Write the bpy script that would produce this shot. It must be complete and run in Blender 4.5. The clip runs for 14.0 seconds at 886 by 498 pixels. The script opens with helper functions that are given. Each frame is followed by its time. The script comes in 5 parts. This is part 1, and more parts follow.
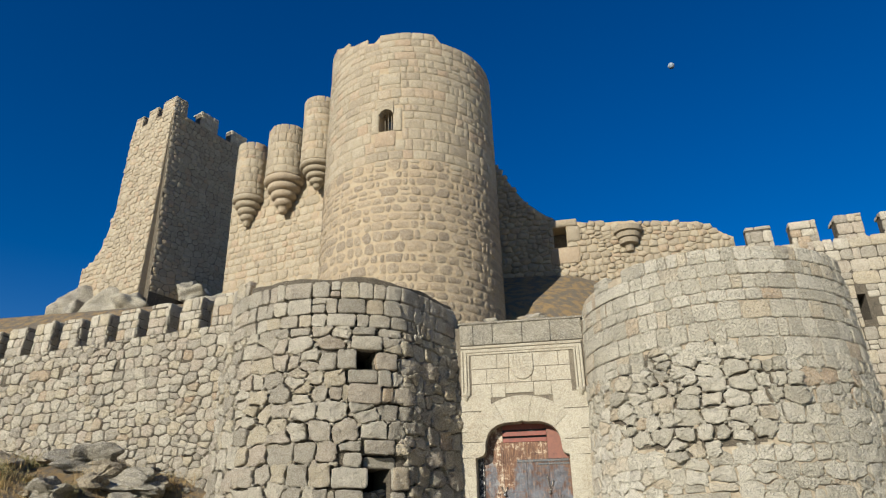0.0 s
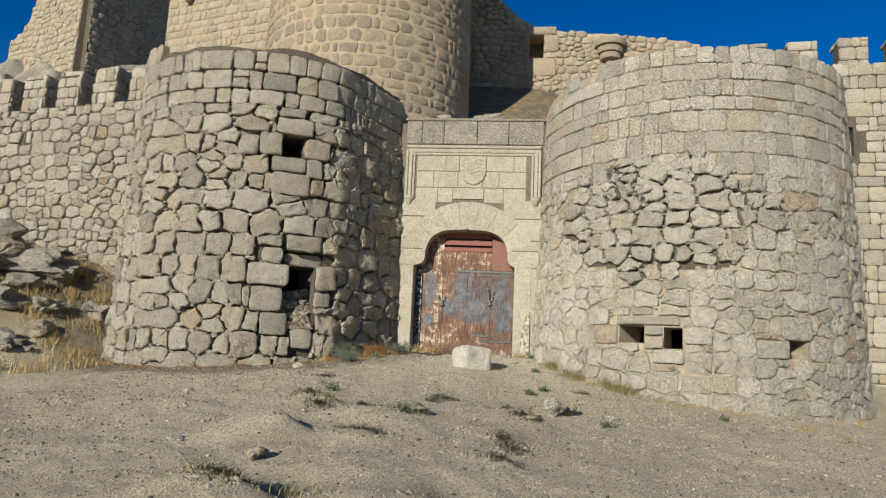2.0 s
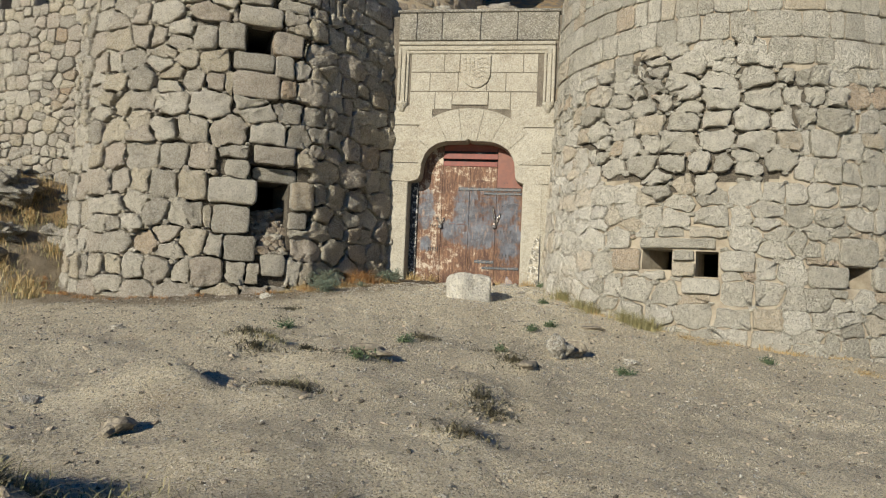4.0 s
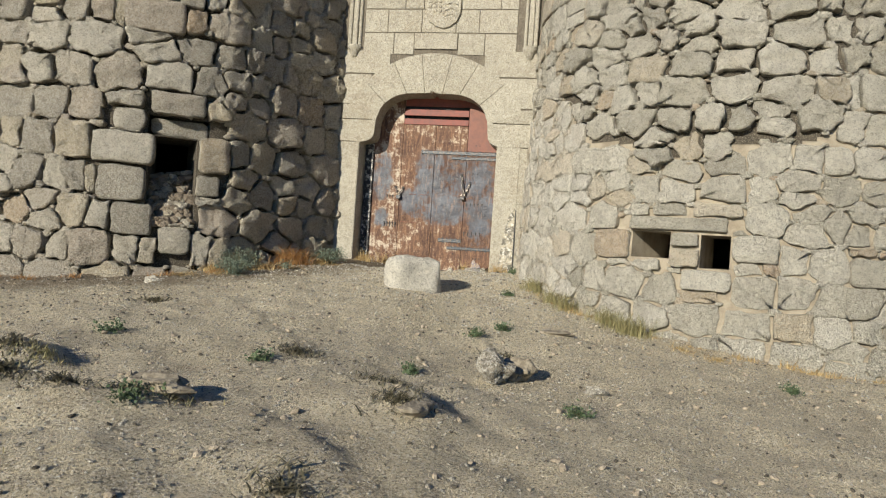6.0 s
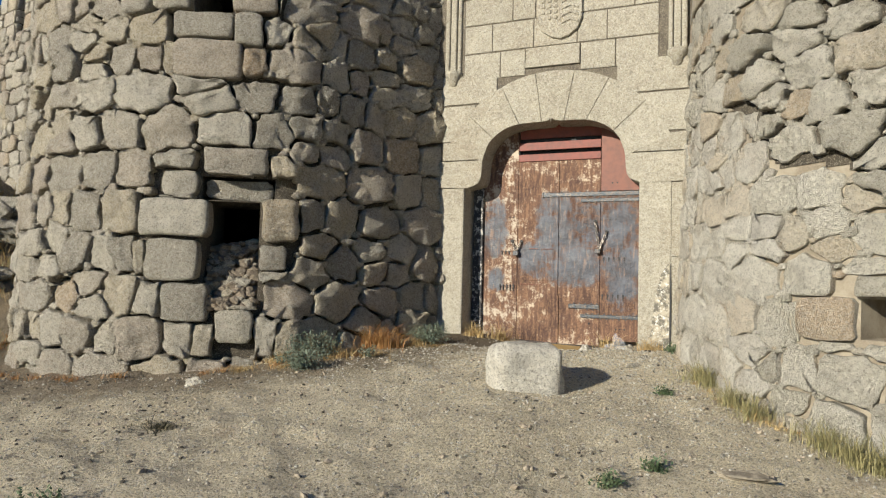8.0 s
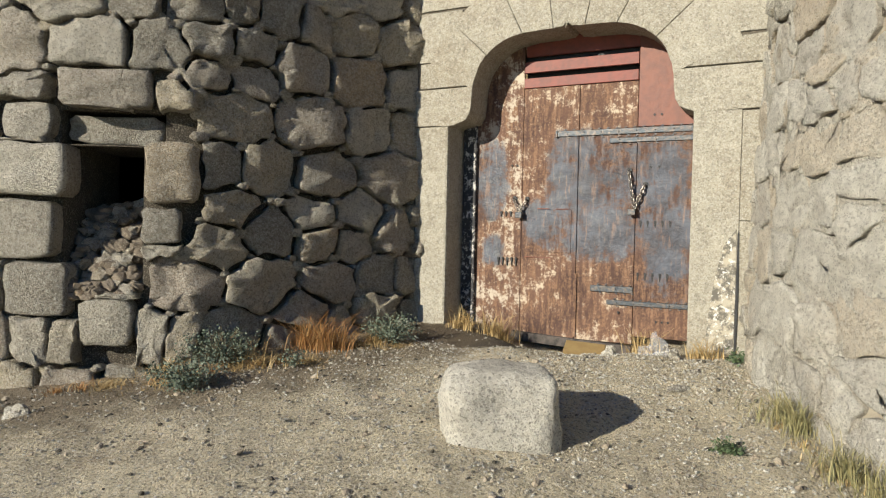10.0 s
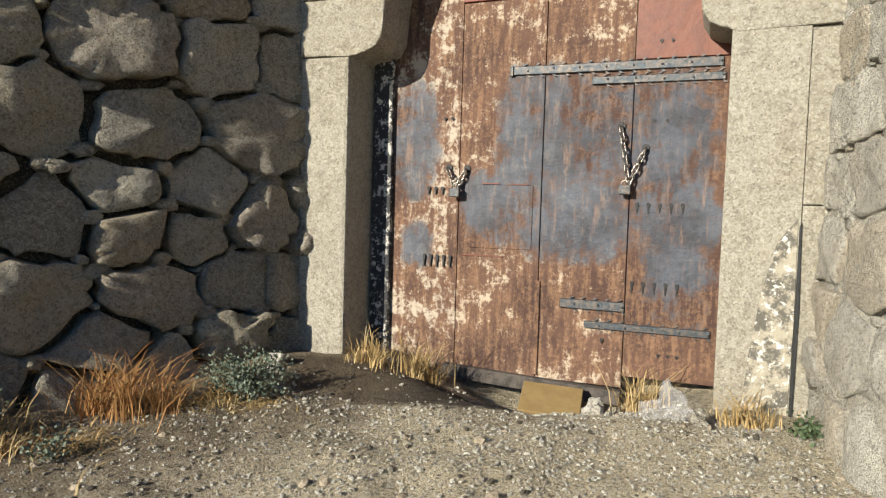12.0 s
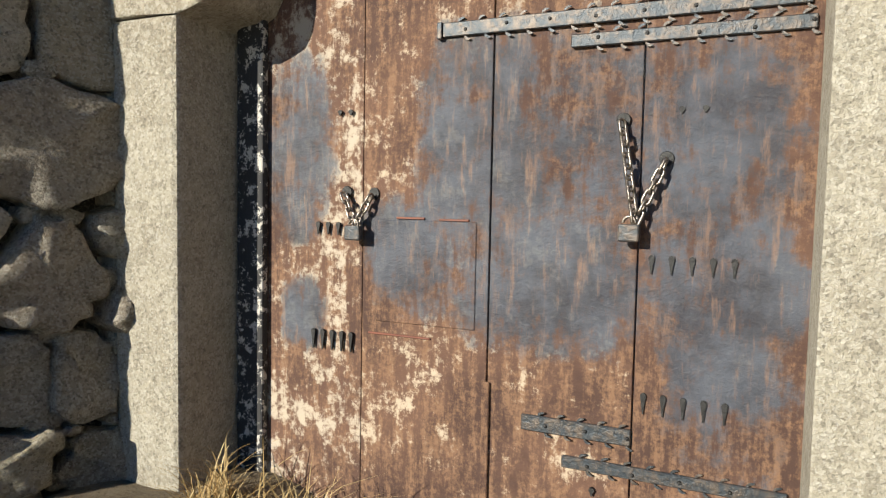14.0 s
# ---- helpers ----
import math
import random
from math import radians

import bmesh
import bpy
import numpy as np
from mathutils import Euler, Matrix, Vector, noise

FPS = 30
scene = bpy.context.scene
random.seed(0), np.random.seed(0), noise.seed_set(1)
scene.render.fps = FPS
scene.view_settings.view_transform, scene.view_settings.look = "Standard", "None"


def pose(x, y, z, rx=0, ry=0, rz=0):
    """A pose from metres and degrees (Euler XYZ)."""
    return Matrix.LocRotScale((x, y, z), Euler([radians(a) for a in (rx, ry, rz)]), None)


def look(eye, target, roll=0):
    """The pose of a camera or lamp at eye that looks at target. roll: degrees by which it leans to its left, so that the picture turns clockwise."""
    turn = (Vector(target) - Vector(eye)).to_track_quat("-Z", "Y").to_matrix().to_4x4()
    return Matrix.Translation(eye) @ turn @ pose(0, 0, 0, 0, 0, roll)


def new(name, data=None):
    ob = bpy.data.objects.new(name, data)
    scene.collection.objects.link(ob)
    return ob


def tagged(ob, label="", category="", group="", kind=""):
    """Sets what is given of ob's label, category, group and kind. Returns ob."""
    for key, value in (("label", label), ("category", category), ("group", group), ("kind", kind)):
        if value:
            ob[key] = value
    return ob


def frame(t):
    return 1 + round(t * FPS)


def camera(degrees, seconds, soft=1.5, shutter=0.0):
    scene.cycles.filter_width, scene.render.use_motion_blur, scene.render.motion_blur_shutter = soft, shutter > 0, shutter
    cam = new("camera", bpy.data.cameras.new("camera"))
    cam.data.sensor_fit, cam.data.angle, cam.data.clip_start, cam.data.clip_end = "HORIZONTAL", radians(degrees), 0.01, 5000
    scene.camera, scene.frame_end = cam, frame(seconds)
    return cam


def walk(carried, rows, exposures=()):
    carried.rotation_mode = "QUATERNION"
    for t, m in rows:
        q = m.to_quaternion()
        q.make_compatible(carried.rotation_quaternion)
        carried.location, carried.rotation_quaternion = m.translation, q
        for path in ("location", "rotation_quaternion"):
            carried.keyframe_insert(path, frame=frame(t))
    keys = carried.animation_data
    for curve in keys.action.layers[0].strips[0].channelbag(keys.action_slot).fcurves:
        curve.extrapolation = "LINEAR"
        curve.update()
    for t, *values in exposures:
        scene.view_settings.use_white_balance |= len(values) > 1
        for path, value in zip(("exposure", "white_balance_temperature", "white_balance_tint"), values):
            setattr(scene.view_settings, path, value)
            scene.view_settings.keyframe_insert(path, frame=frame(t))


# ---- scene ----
cam = camera(66.0, 14.0, soft=1.2)
PATH = [
    (0, (0.919, -16.621, 0.147), (0.616, -14.81, 0.94), -1.2),
    (0.5, (1.012, -16.196, 0.084), (0.728, -14.381, 0.874), -4.0),
    (1, (1.131, -15.787, 0.077), (0.795, -13.949, 0.791), -0.2),
    (1.5, (1.117, -15.258, 0.113), (0.876, -13.338, 0.616), 0.2),
    (2, (1.132, -14.645, 0.18), (0.904, -12.679, 0.472), 2.6),
    (2.5, (1.164, -14.062, 0.257), (0.901, -12.082, 0.352), 3.2),
    (3, (1.246, -13.683, 0.176), (0.992, -11.706, 0.345), 1.8),
    (3.5, (1.291, -13.289, 0.203), (1.016, -11.312, 0.328), 2.2),
    (6, (2.088, -10.57, 0.407), (1.739, -8.601, 0.4), 3.8),
    (6.5, (2.103, -9.975, 0.514), (1.503, -8.068, 0.49), 3.3),
    (7, (2.06, -9.524, 0.583), (1.356, -7.653, 0.526), 4.2),
    (7.5, (2.03, -8.972, 0.7), (1.29, -7.115, 0.786), 2.6),
    (10, (1.727, -6.028, 0.991), (0.811, -4.251, 0.934), 1.2),
    (10.5, (1.557, -5.573, 0.973), (0.62, -3.807, 0.89), 1.1),
    (11, (1.324, -5.05, 0.938), (0.428, -3.263, 0.883), 0.7),
    (11.5, (1.104, -4.562, 0.956), (0.242, -2.758, 0.903), 1.2),
    (12, (0.989, -4.079, 1.031), (0.242, -2.227, 0.916), 1.7),
    (12.5, (0.965, -3.634, 1.1), (0.292, -1.759, 0.927), 2.4),
    (13, (0.963, -3.158, 1.159), (0.247, -1.304, 0.933), 3.2),
    (13.5, (0.925, -2.709, 1.195), (0.171, -0.863, 1.032), 0.6),
    (14, (0.872, -2.342, 1.248), (0.024, -0.535, 1.12), 1.1),
]
walk(cam, [(t, look(eye, target, roll)) for t, eye, target, roll in PATH], [(0.0, 0.54), (1.5, 0.42), (3.5, 0.42), (6.5, 0.54), (10.0, 0.66), (12.0, 0.73), (14.0, 0.78)])

# ---- world, sun ----
SUN_AZ, SUN_EL = radians(23.5), radians(20)   # light travels towards +y, a little to +x
world = bpy.data.worlds.new("sky")
scene.world = world
world.use_nodes = True
wn = world.node_tree.nodes
sky = wn.new("ShaderNodeTexSky")
sky.sky_type = "NISHITA"
sky.sun_disc = False
sky.sun_elevation = SUN_EL
sky.sun_rotation = radians(180) + SUN_AZ
sky.altitude = 1100
sky.air_density, sky.dust_density, sky.ozone_density = 1.0, 0.0, 1.5
wn["Background"].inputs["Strength"].default_value = 0.068
deep = wn.new("ShaderNodeHueSaturation")   # the clear, dry air of a high plateau
deep.inputs["Saturation"].default_value = 1.55
deep.inputs["Hue"].default_value = 0.517
world.node_tree.links.new(sky.outputs[0], deep.inputs["Color"])
world.node_tree.links.new(deep.outputs[0], wn["Background"].inputs["Color"])
sun = new("sun", bpy.data.lights.new("sun", "SUN"))
sun.data.energy = 5.0
sun.data.angle = radians(0.5)
sun.data.color = (1.0, 0.935, 0.79)
TRAVEL = Vector((math.sin(SUN_AZ) * math.cos(SUN_EL), math.cos(SUN_AZ) * math.cos(SUN_EL), -math.sin(SUN_EL)))
sun.matrix_world = Matrix.Translation((-8, -25, 14)) @ TRAVEL.to_track_quat("-Z", "Y").to_matrix().to_4x4()

# ---- material helpers ----


class Nodes:
    def __init__(self, name):
        self.mat = bpy.data.materials.new(name)
        self.mat.use_nodes = True
        self.t = self.mat.node_tree
        self.b = self.t.nodes["Principled BSDF"]
        self.pos = self.t.nodes.new("ShaderNodeNewGeometry")

    def node(self, kind, **inputs):
        n = self.t.nodes.new("ShaderNode" + kind)
        for k, v in inputs.items():
            self.put(n, k, v)
        return n

    def put(self, n, key, v):
        s = n.inputs[int(key[1:]) if key[0] == "i" and key[1:].isdigit() else key]
        if isinstance(v, bpy.types.NodeSocket):
            self.t.links.new(v, s)
        else:
            s.default_value = v

    def noise(self, scale, detail=4.0, rough=0.6, vec=None, warp=0.0):
        n = self.node("TexNoise", Scale=scale, Detail=detail, Roughness=rough, Distortion=warp)
        self.t.links.new(vec or self.pos.outputs["Position"], n.inputs["Vector"])
        return n.outputs["Fac"]

    def grains(self, scale):
        """A random number for each grain of that many to the metre."""
        n = self.node("TexVoronoi", Scale=scale)
        self.t.links.new(self.pos.outputs["Position"], n.inputs["Vector"])
        return self.node("SeparateColor", i0=n.outputs["Color"]).outputs[0]

    def math(self, op, a, b=0.0, c=0.0):
        n = self.node("Math", i0=a, i1=b, i2=c)
        n.operation = op
        return n.outputs[0]

    def ramp(self, fac, stops):
        n = self.node("ValToRGB", Fac=fac)
        e = n.color_ramp.elements
        while len(e) < len(stops):
            e.new(0.5)
        for el, (p, c) in zip(e, stops):
            el.position = p
            el.color = (*c, 1) if len(c) == 3 else c
        return n.outputs["Color"]

    def mask(self, fac, lo, hi):
        n = self.node("MapRange", Value=fac, i1=lo, i2=hi)
        n.interpolation_type = "SMOOTHSTEP"
        return n.outputs[0]

    def mix(self, fac, a, b, how="MIX"):
        n = self.node("Mix")
        n.data_type, n.blend_type = "RGBA", how
        for k, v in ((0, fac), (6, a), (7, b)):
            if isinstance(v, bpy.types.NodeSocket):
                self.t.links.new(v, n.inputs[k])
            else:
                n.inputs[k].default_value = (*v, 1) if isinstance(v, tuple) and len(v) == 3 else v
        return n.outputs[2]

    def rand(self):
        o = self.node("ObjectInfo").outputs["Random"]
        return self.math("FRACT", self.math("ADD", o, self.math("MULTIPLY", self.pos.outputs["Random Per Island"], 7.31)))

    def bump(self, height, dist, strength=1.0, under=None):
        n = self.node("Bump", Height=height, Distance=dist, Strength=strength)
        if under is not None:
            self.t.links.new(under, n.inputs["Normal"])
        return n.outputs[0]

    def done(self, colour, rough, normal=None, metal=0.0):
        self.put(self.b, "Base Color", colour if isinstance(colour, bpy.types.NodeSocket) else (*colour, 1))
        self.put(self.b, "Roughness", rough)
        self.put(self.b, "Metallic", metal)
        if normal is not None:
            self.put(self.b, "Normal", normal)
        return self.mat


def stone_mat(name, palette, grain=0.5, stain=(0.16, 0.14, 0.113), stain_amount=0.32, relief=0.02, fine=0.006):
    """Granite: a tone for each block, mica and feldspar grains, weather stains, coarse and fine relief."""
    m = Nodes(name)
    tone = m.ramp(m.rand(), palette)
    broad = m.noise(1.3, 6, 0.68)
    tone = m.mix(m.math("MULTIPLY", m.mask(broad, 0.5, 0.7), stain_amount), tone, stain)
    mid = m.noise(10, 6, 0.72)
    tone = m.mix(m.mask(mid, 0.34, 0.6), m.mix(0.26, tone, (0.152, 0.128, 0.093)), tone)
    pale = m.noise(6, 6, 0.75, warp=0.3)
    tone = m.mix(m.math("MULTIPLY", m.mask(pale, 0.55, 0.68), 0.4), tone, (0.496, 0.464, 0.38))
    lichen = m.noise(17, 6, 0.8, warp=0.5)
    tone = m.mix(m.math("MULTIPLY", m.mask(lichen, 0.57, 0.66), 0.3), tone, (0.104, 0.094, 0.078))
    small, large = m.grains(120), m.grains(48)
    tone = m.mix(m.math("MULTIPLY", m.mask(small, 0.62, 0.9), grain), tone, (0.688, 0.664, 0.59))
    tone = m.mix(m.math("MULTIPLY", m.mask(small, 0.26, 0.04), 1.1 * grain), tone, (0.056, 0.05, 0.04))
    tone = m.mix(m.math("MULTIPLY", m.mask(large, 0.70, 0.95), 0.6 * grain), tone, (0.64, 0.616, 0.543))
    tone = m.mix(m.math("MULTIPLY", m.mask(large, 0.2, 0.03), 0.7 * grain), tone, (0.096, 0.084, 0.066))
    pits = m.noise(27, 5, 0.8)
    tone = m.mix(m.math("MULTIPLY", m.mask(pits, 0.44, 0.35), 0.6 * grain), tone, (0.088, 0.077, 0.061))
    n = m.bump(m.noise(8, 8, 0.8), relief * 1.5)
    n = m.bump(pits, fine * 4.0, 1.0, n)
    n = m.bump(m.math("ADD", small, m.math("MULTIPLY", large, 1.5)), fine * 0.45, 1.0, n)
    return m.done(tone, 0.92, n)


GREY = [(0.0, (0.33, 0.295, 0.235)), (0.2, (0.43, 0.388, 0.312)), (0.36, (0.46, 0.385, 0.30)), (0.5, (0.51, 0.462, 0.368)), (0.72, (0.58, 0.532, 0.435)), (0.86, (0.49, 0.416, 0.295)), (0.96, (0.53, 0.464, 0.341)), (1.0, (0.42, 0.30, 0.19))]
LIGHT = [(0.0, (0.432, 0.399, 0.320)), (0.3, (0.536, 0.498, 0.404)), (0.6, (0.620, 0.578, 0.479)), (0.85, (0.658, 0.616, 0.517)), (0.95, (0.564, 0.479, 0.348)), (1.0, (0.508, 0.376, 0.254))]
WARM = [(0.0, (0.264, 0.216, 0.151)), (0.4, (0.32, 0.268, 0.186)), (0.75, (0.36, 0.308, 0.221)), (1.0, (0.336, 0.244, 0.159))]
BROWN = [(0.0, (0.216, 0.164, 0.109)), (0.5, (0.28, 0.216, 0.14)), (1.0, (0.336, 0.256, 0.163))]
PALE = [(0.0, (0.380, 0.346, 0.270)), (0.5, (0.418, 0.380, 0.299)), (1.0, (0.441, 0.406, 0.324))]
M_RUBBLE = stone_mat("granite_rubble", GREY, 0.38, relief=0.05, fine=0.011)
M_LIGHT = stone_mat("light_granite", LIGHT, 0.32, relief=0.05, fine=0.012)
M_BLOCK = stone_mat("squared_granite", GREY, 0.32, stain_amount=0.3, relief=0.03, fine=0.01)
M_WARM = stone_mat("warm_granite", WARM, 0.2, stain=(0.2, 0.16, 0.116), stain_amount=0.3, relief=0.02)
M_BROWN_STONE = stone_mat("brown_granite", BROWN, 0.25, stain_amount=0.25, relief=0.03)
M_DRESSED = stone_mat("dressed_granite", PALE, 0.3, stain=(0.256, 0.192, 0.116), stain_amount=0.3, relief=0.006, fine=0.006)
M_WEATHERED = stone_mat("weathered_granite", [(0.0, (0.192, 0.172, 0.132)), (1.0, (0.248, 0.224, 0.171))], 0.5, stain=(0.064, 0.06, 0.05), stain_amount=0.75, relief=0.02)


def mortar_mat(name, colour, dark):
    m = Nodes(name)
    c = m.mix(m.mask(m.noise(5, 6, 0.7), 0.35, 0.65), colour, dark)
    c = m.mix(m.math("MULTIPLY", m.mask(m.noise(90, 3, 0.7), 0.5, 0.65), 0.5), c, (0.4, 0.36, 0.279))
    n = m.bump(m.noise(30, 6, 0.75), 0.03)
    return m.done(c, 0.95, n)


# the first is darkened: shade of deep open joints put into its colour
M_SHADED_MORTAR = mortar_mat("shaded_mortar", (0.075, 0.061, 0.043), (0.04, 0.032, 0.023))
M_MORTAR_PALE = mortar_mat("pale_lime_mortar", (0.40, 0.345, 0.26), (0.26, 0.215, 0.155))
M_MORTAR_WARM = mortar_mat("warm_mortar", (0.368, 0.304, 0.21), (0.304, 0.232, 0.147))
M_SHADED_CORE = mortar_mat("shaded_pinkish_core", (0.24, 0.192, 0.14), (0.136, 0.108, 0.078))
M_DARK_FILL = mortar_mat("wall_core", (0.16, 0.136, 0.101), (0.096, 0.08, 0.062))

# ---- mesh helpers ----


def mesh_of(name, verts, faces, mat, smooth=False):
    me = bpy.data.meshes.new(name)
    me.from_pydata([tuple(v) for v in verts], [], faces)
    me.materials.append(mat)
    if smooth:
        me.polygons.foreach_set("use_smooth", [True] * len(me.polygons))
    return me


def raw(name, verts, faces, mat, parent=None, label="", smooth=False, centred=True):
    """One mesh object from vertices and faces, its origin at its middle."""
    c = Vector((0, 0, 0))
    if centred and parent is not None:
        c = sum((Vector(v) for v in verts), Vector()) / len(verts)
        verts = [Vector(v) - c for v in verts]
    ob = new(name, mesh_of(name, verts, faces, mat, smooth))
    ob.location = c
    if parent is not None:
        ob.parent = parent
    return tagged(ob, label)


def part(name, bm, mat, parent=None, label="", smooth=False):
    me = bpy.data.meshes.new(name)
    bmesh.ops.recalc_face_normals(bm, faces=bm.faces)
    bm.to_mesh(me)
    bm.free()
    me.materials.append(mat)
    if smooth:
        me.polygons.foreach_set("use_smooth", [True] * len(me.polygons))
    ob = new(name, me)
    if parent is not None:
        ob.parent = parent
    return tagged(ob, label)


def empty(name, at=(0, 0, 0), label="", category="", group="", kind=""):
    ob = new(name)
    ob.location = at
    ob.empty_display_size = 0.2
    return tagged(ob, label, category, group, kind)


def box_bm(x0, x1, y0, y1, z0, z1, bevel=0.0, seg=2):
    bm = bmesh.new()
    bmesh.ops.create_cube(bm, size=1, matrix=Matrix.Translation(((x0 + x1) / 2, (y0 + y1) / 2, (z0 + z1) / 2)) @ Matrix.Diagonal((x1 - x0, y1 - y0, z1 - z0, 1)))
    if bevel:
        bmesh.ops.bevel(bm, geom=bm.edges[:], offset=bevel, segments=seg, profile=0.5, affect="EDGES")
    return bm


def prism_bm(outline, y0, y1, bevel=0.0):
    """A plate with the given outline in x and z, from y0 (front) to y1 (back)."""
    bm = bmesh.new()
    a = [bm.verts.new((x, y0, z)) for x, z in outline]
    b = [bm.verts.new((x, y1, z)) for x, z in outline]
    front = bm.faces.new(a)
    bm.faces.new(b[::-1])
    k = len(a)
    for i in range(k):
        bm.faces.new((a[i], b[i], b[(i + 1) % k], a[(i + 1) % k]))
    if bevel:
        bmesh.ops.bevel(bm, geom=list(front.edges), offset=bevel, segments=2, profile=0.5, affect="EDGES")
    return bm


def lathe_bm(profile, n=24, a0=0.0, a1=math.tau):
    bm = bmesh.new()
    full = a1 - a0 > math.tau - 1e-3
    rings = []
    for i in range(n if full else n + 1):
        a = a0 + (a1 - a0) * i / n
        rings.append([bm.verts.new((r * math.cos(a), r * math.sin(a), z)) for r, z in profile])
    for i in range(n):
        p, q = rings[i], rings[(i + 1) % len(rings)]
        for j in range(len(profile) - 1):
            bm.faces.new((p[j], q[j], q[j + 1], p[j + 1]))
    bmesh.ops.remove_doubles(bm, verts=bm.verts, dist=1e-5)
    return bm


def rock_bm(size, seed, rough=0.25, sub=3, squash=(1, 1, 1)):
    bm = bmesh.new()
    bmesh.ops.create_icosphere(bm, subdivisions=sub, radius=1)
    o = Vector((seed * 7.1, seed * 3.3, seed))
    rng = random.Random(seed * 13 + 1)
    cuts = [(Vector((rng.gauss(0, 1), rng.gauss(0, 1), rng.gauss(0, 0.8))).normalized(), rng.uniform(0.55, 0.9)) for _ in range(11)]
    for v in bm.verts:
        p = v.co.normalized()
        k = 1 + rough * noise.noise(p * 1.3 + o) * 1.6 + rough * 0.5 * noise.noise(p * 3.1 + o)
        # flats, as broken stone has
        q = p.copy()
        for n, d in cuts:
            over = q.dot(n) - d
            if over > 0:
                q -= n * over * 0.92
        v.co = Vector((q.x * squash[0], q.y * squash[1], q.z * squash[2])) * k * size
    return bm


# ---- masonry ----


def one_stone(S, pts, mid, proud, rng, jag, fine=0.0):
    """A block: root in the mortar, chipped arris, nearly flat rough face. With fine, a broken face in relief."""
    verts, faces = [], []
    if fine:
        dense = []
        for i, p in enumerate(pts):
            q = pts[(i + 1) % len(pts)]
            dense.append(p)
            ln = math.hypot(q[0] - p[0], q[1] - p[1])
            for t in ((0.5,) if ln < 0.16 else (0.3, 0.66)) if ln > 0.07 else ():
                w = rng.uniform(-1, 0.7) * 0.022 * fine
                dense.append((p[0] + (q[0] - p[0]) * t - (q[1] - p[1]) / ln * w, p[1] + (q[1] - p[1]) * t + (q[0] - p[0]) / ln * w))
        pts = dense
        rings = ((1.0, -0.13), (1.0, proud * 0.6), (1.0, proud * 0.6), (0.972, proud * 0.9), (0.86, proud), (0.55, proud * 1.02), (0.24, proud * 1.03))
    else:
        rings = ((1.0, -0.07), (1.0, proud * 0.6), (0.93, proud * 0.97))
    lift = [rng.uniform(-1, 1) * proud * 0.22 * (jag > 0.1) for _ in pts]
    k = len(pts)
    tilt = (rng.uniform(-1, 1) * jag, rng.uniform(-1, 1) * jag)
    o = rng.uniform(0, 90)

    def relief(u, v, d):
        if not fine or d < 0:
            return 0.0
        return fine * (0.024 * noise.noise((u * 5 + o, v * 5, o)) + 0.022 * noise.noise((u * 12, v * 12 + o, o)))

    for s, d in rings:
        for (u, v), up in zip(pts, lift):
            du, dv = u - mid[0], v - mid[1]
            extra = 0 if d < 0 else (tilt[0] * du + tilt[1] * dv) * 0.3 + up * (s if s > 0.8 else 0.3 * s)
            uu, vv = mid[0] + du * s, mid[1] + dv * s
            verts.append(S(uu, vv, d + extra + relief(uu, vv, d)))
    for r in range(len(rings) - 1):
        if rings[r] == rings[r + 1]:
            continue
        for i in range(k):
            j = (i + 1) % k
            faces.append((r * k + i, r * k + j, (r + 1) * k + j, (r + 1) * k + i))
    verts.append(S(mid[0], mid[1], proud * (1.03 + rng.uniform(-0.1, 0.15) * jag) + relief(mid[0], mid[1], 1)))
    t = (len(rings) - 1) * k
    for i in range(k):
        faces.append((t + i, t + (i + 1) % k, len(verts) - 1))
    return verts, faces


def block_points(quad, gap, cut, rng, jag):
    mu, mv = sum(q[0] for q in quad) / 4, sum(q[1] for q in quad) / 4
    w, h = abs(quad[1][0] - quad[0][0]), abs(quad[3][1] - quad[0][1])
    small = max(0.02, min(w, h))
    fu, fv = max(0.3, 1 - gap * 2 / max(w, 0.03)), max(0.3, 1 - gap * 2 / max(h, 0.03))
    q = [(mu + (a - mu) * fu, mv + (b - mv) * fv) for a, b in quad]
    pts = []
    for i in range(4):
        p, a, b = q[i], q[i - 1], q[(i + 1) % 4]
        for o in (a, b):
            ln = math.hypot(o[0] - p[0], o[1] - p[1]) + 1e-6
            c = min(0.45, small * cut * rng.uniform(0.5, 1.5) / ln)
            pts.append((p[0] + (o[0] - p[0]) * c + rng.uniform(-1, 1) * jag * small * 0.07, p[1] + (o[1] - p[1]) * c + rng.uniform(-1, 1) * jag * small * 0.07))
    return pts, (mu, mv)


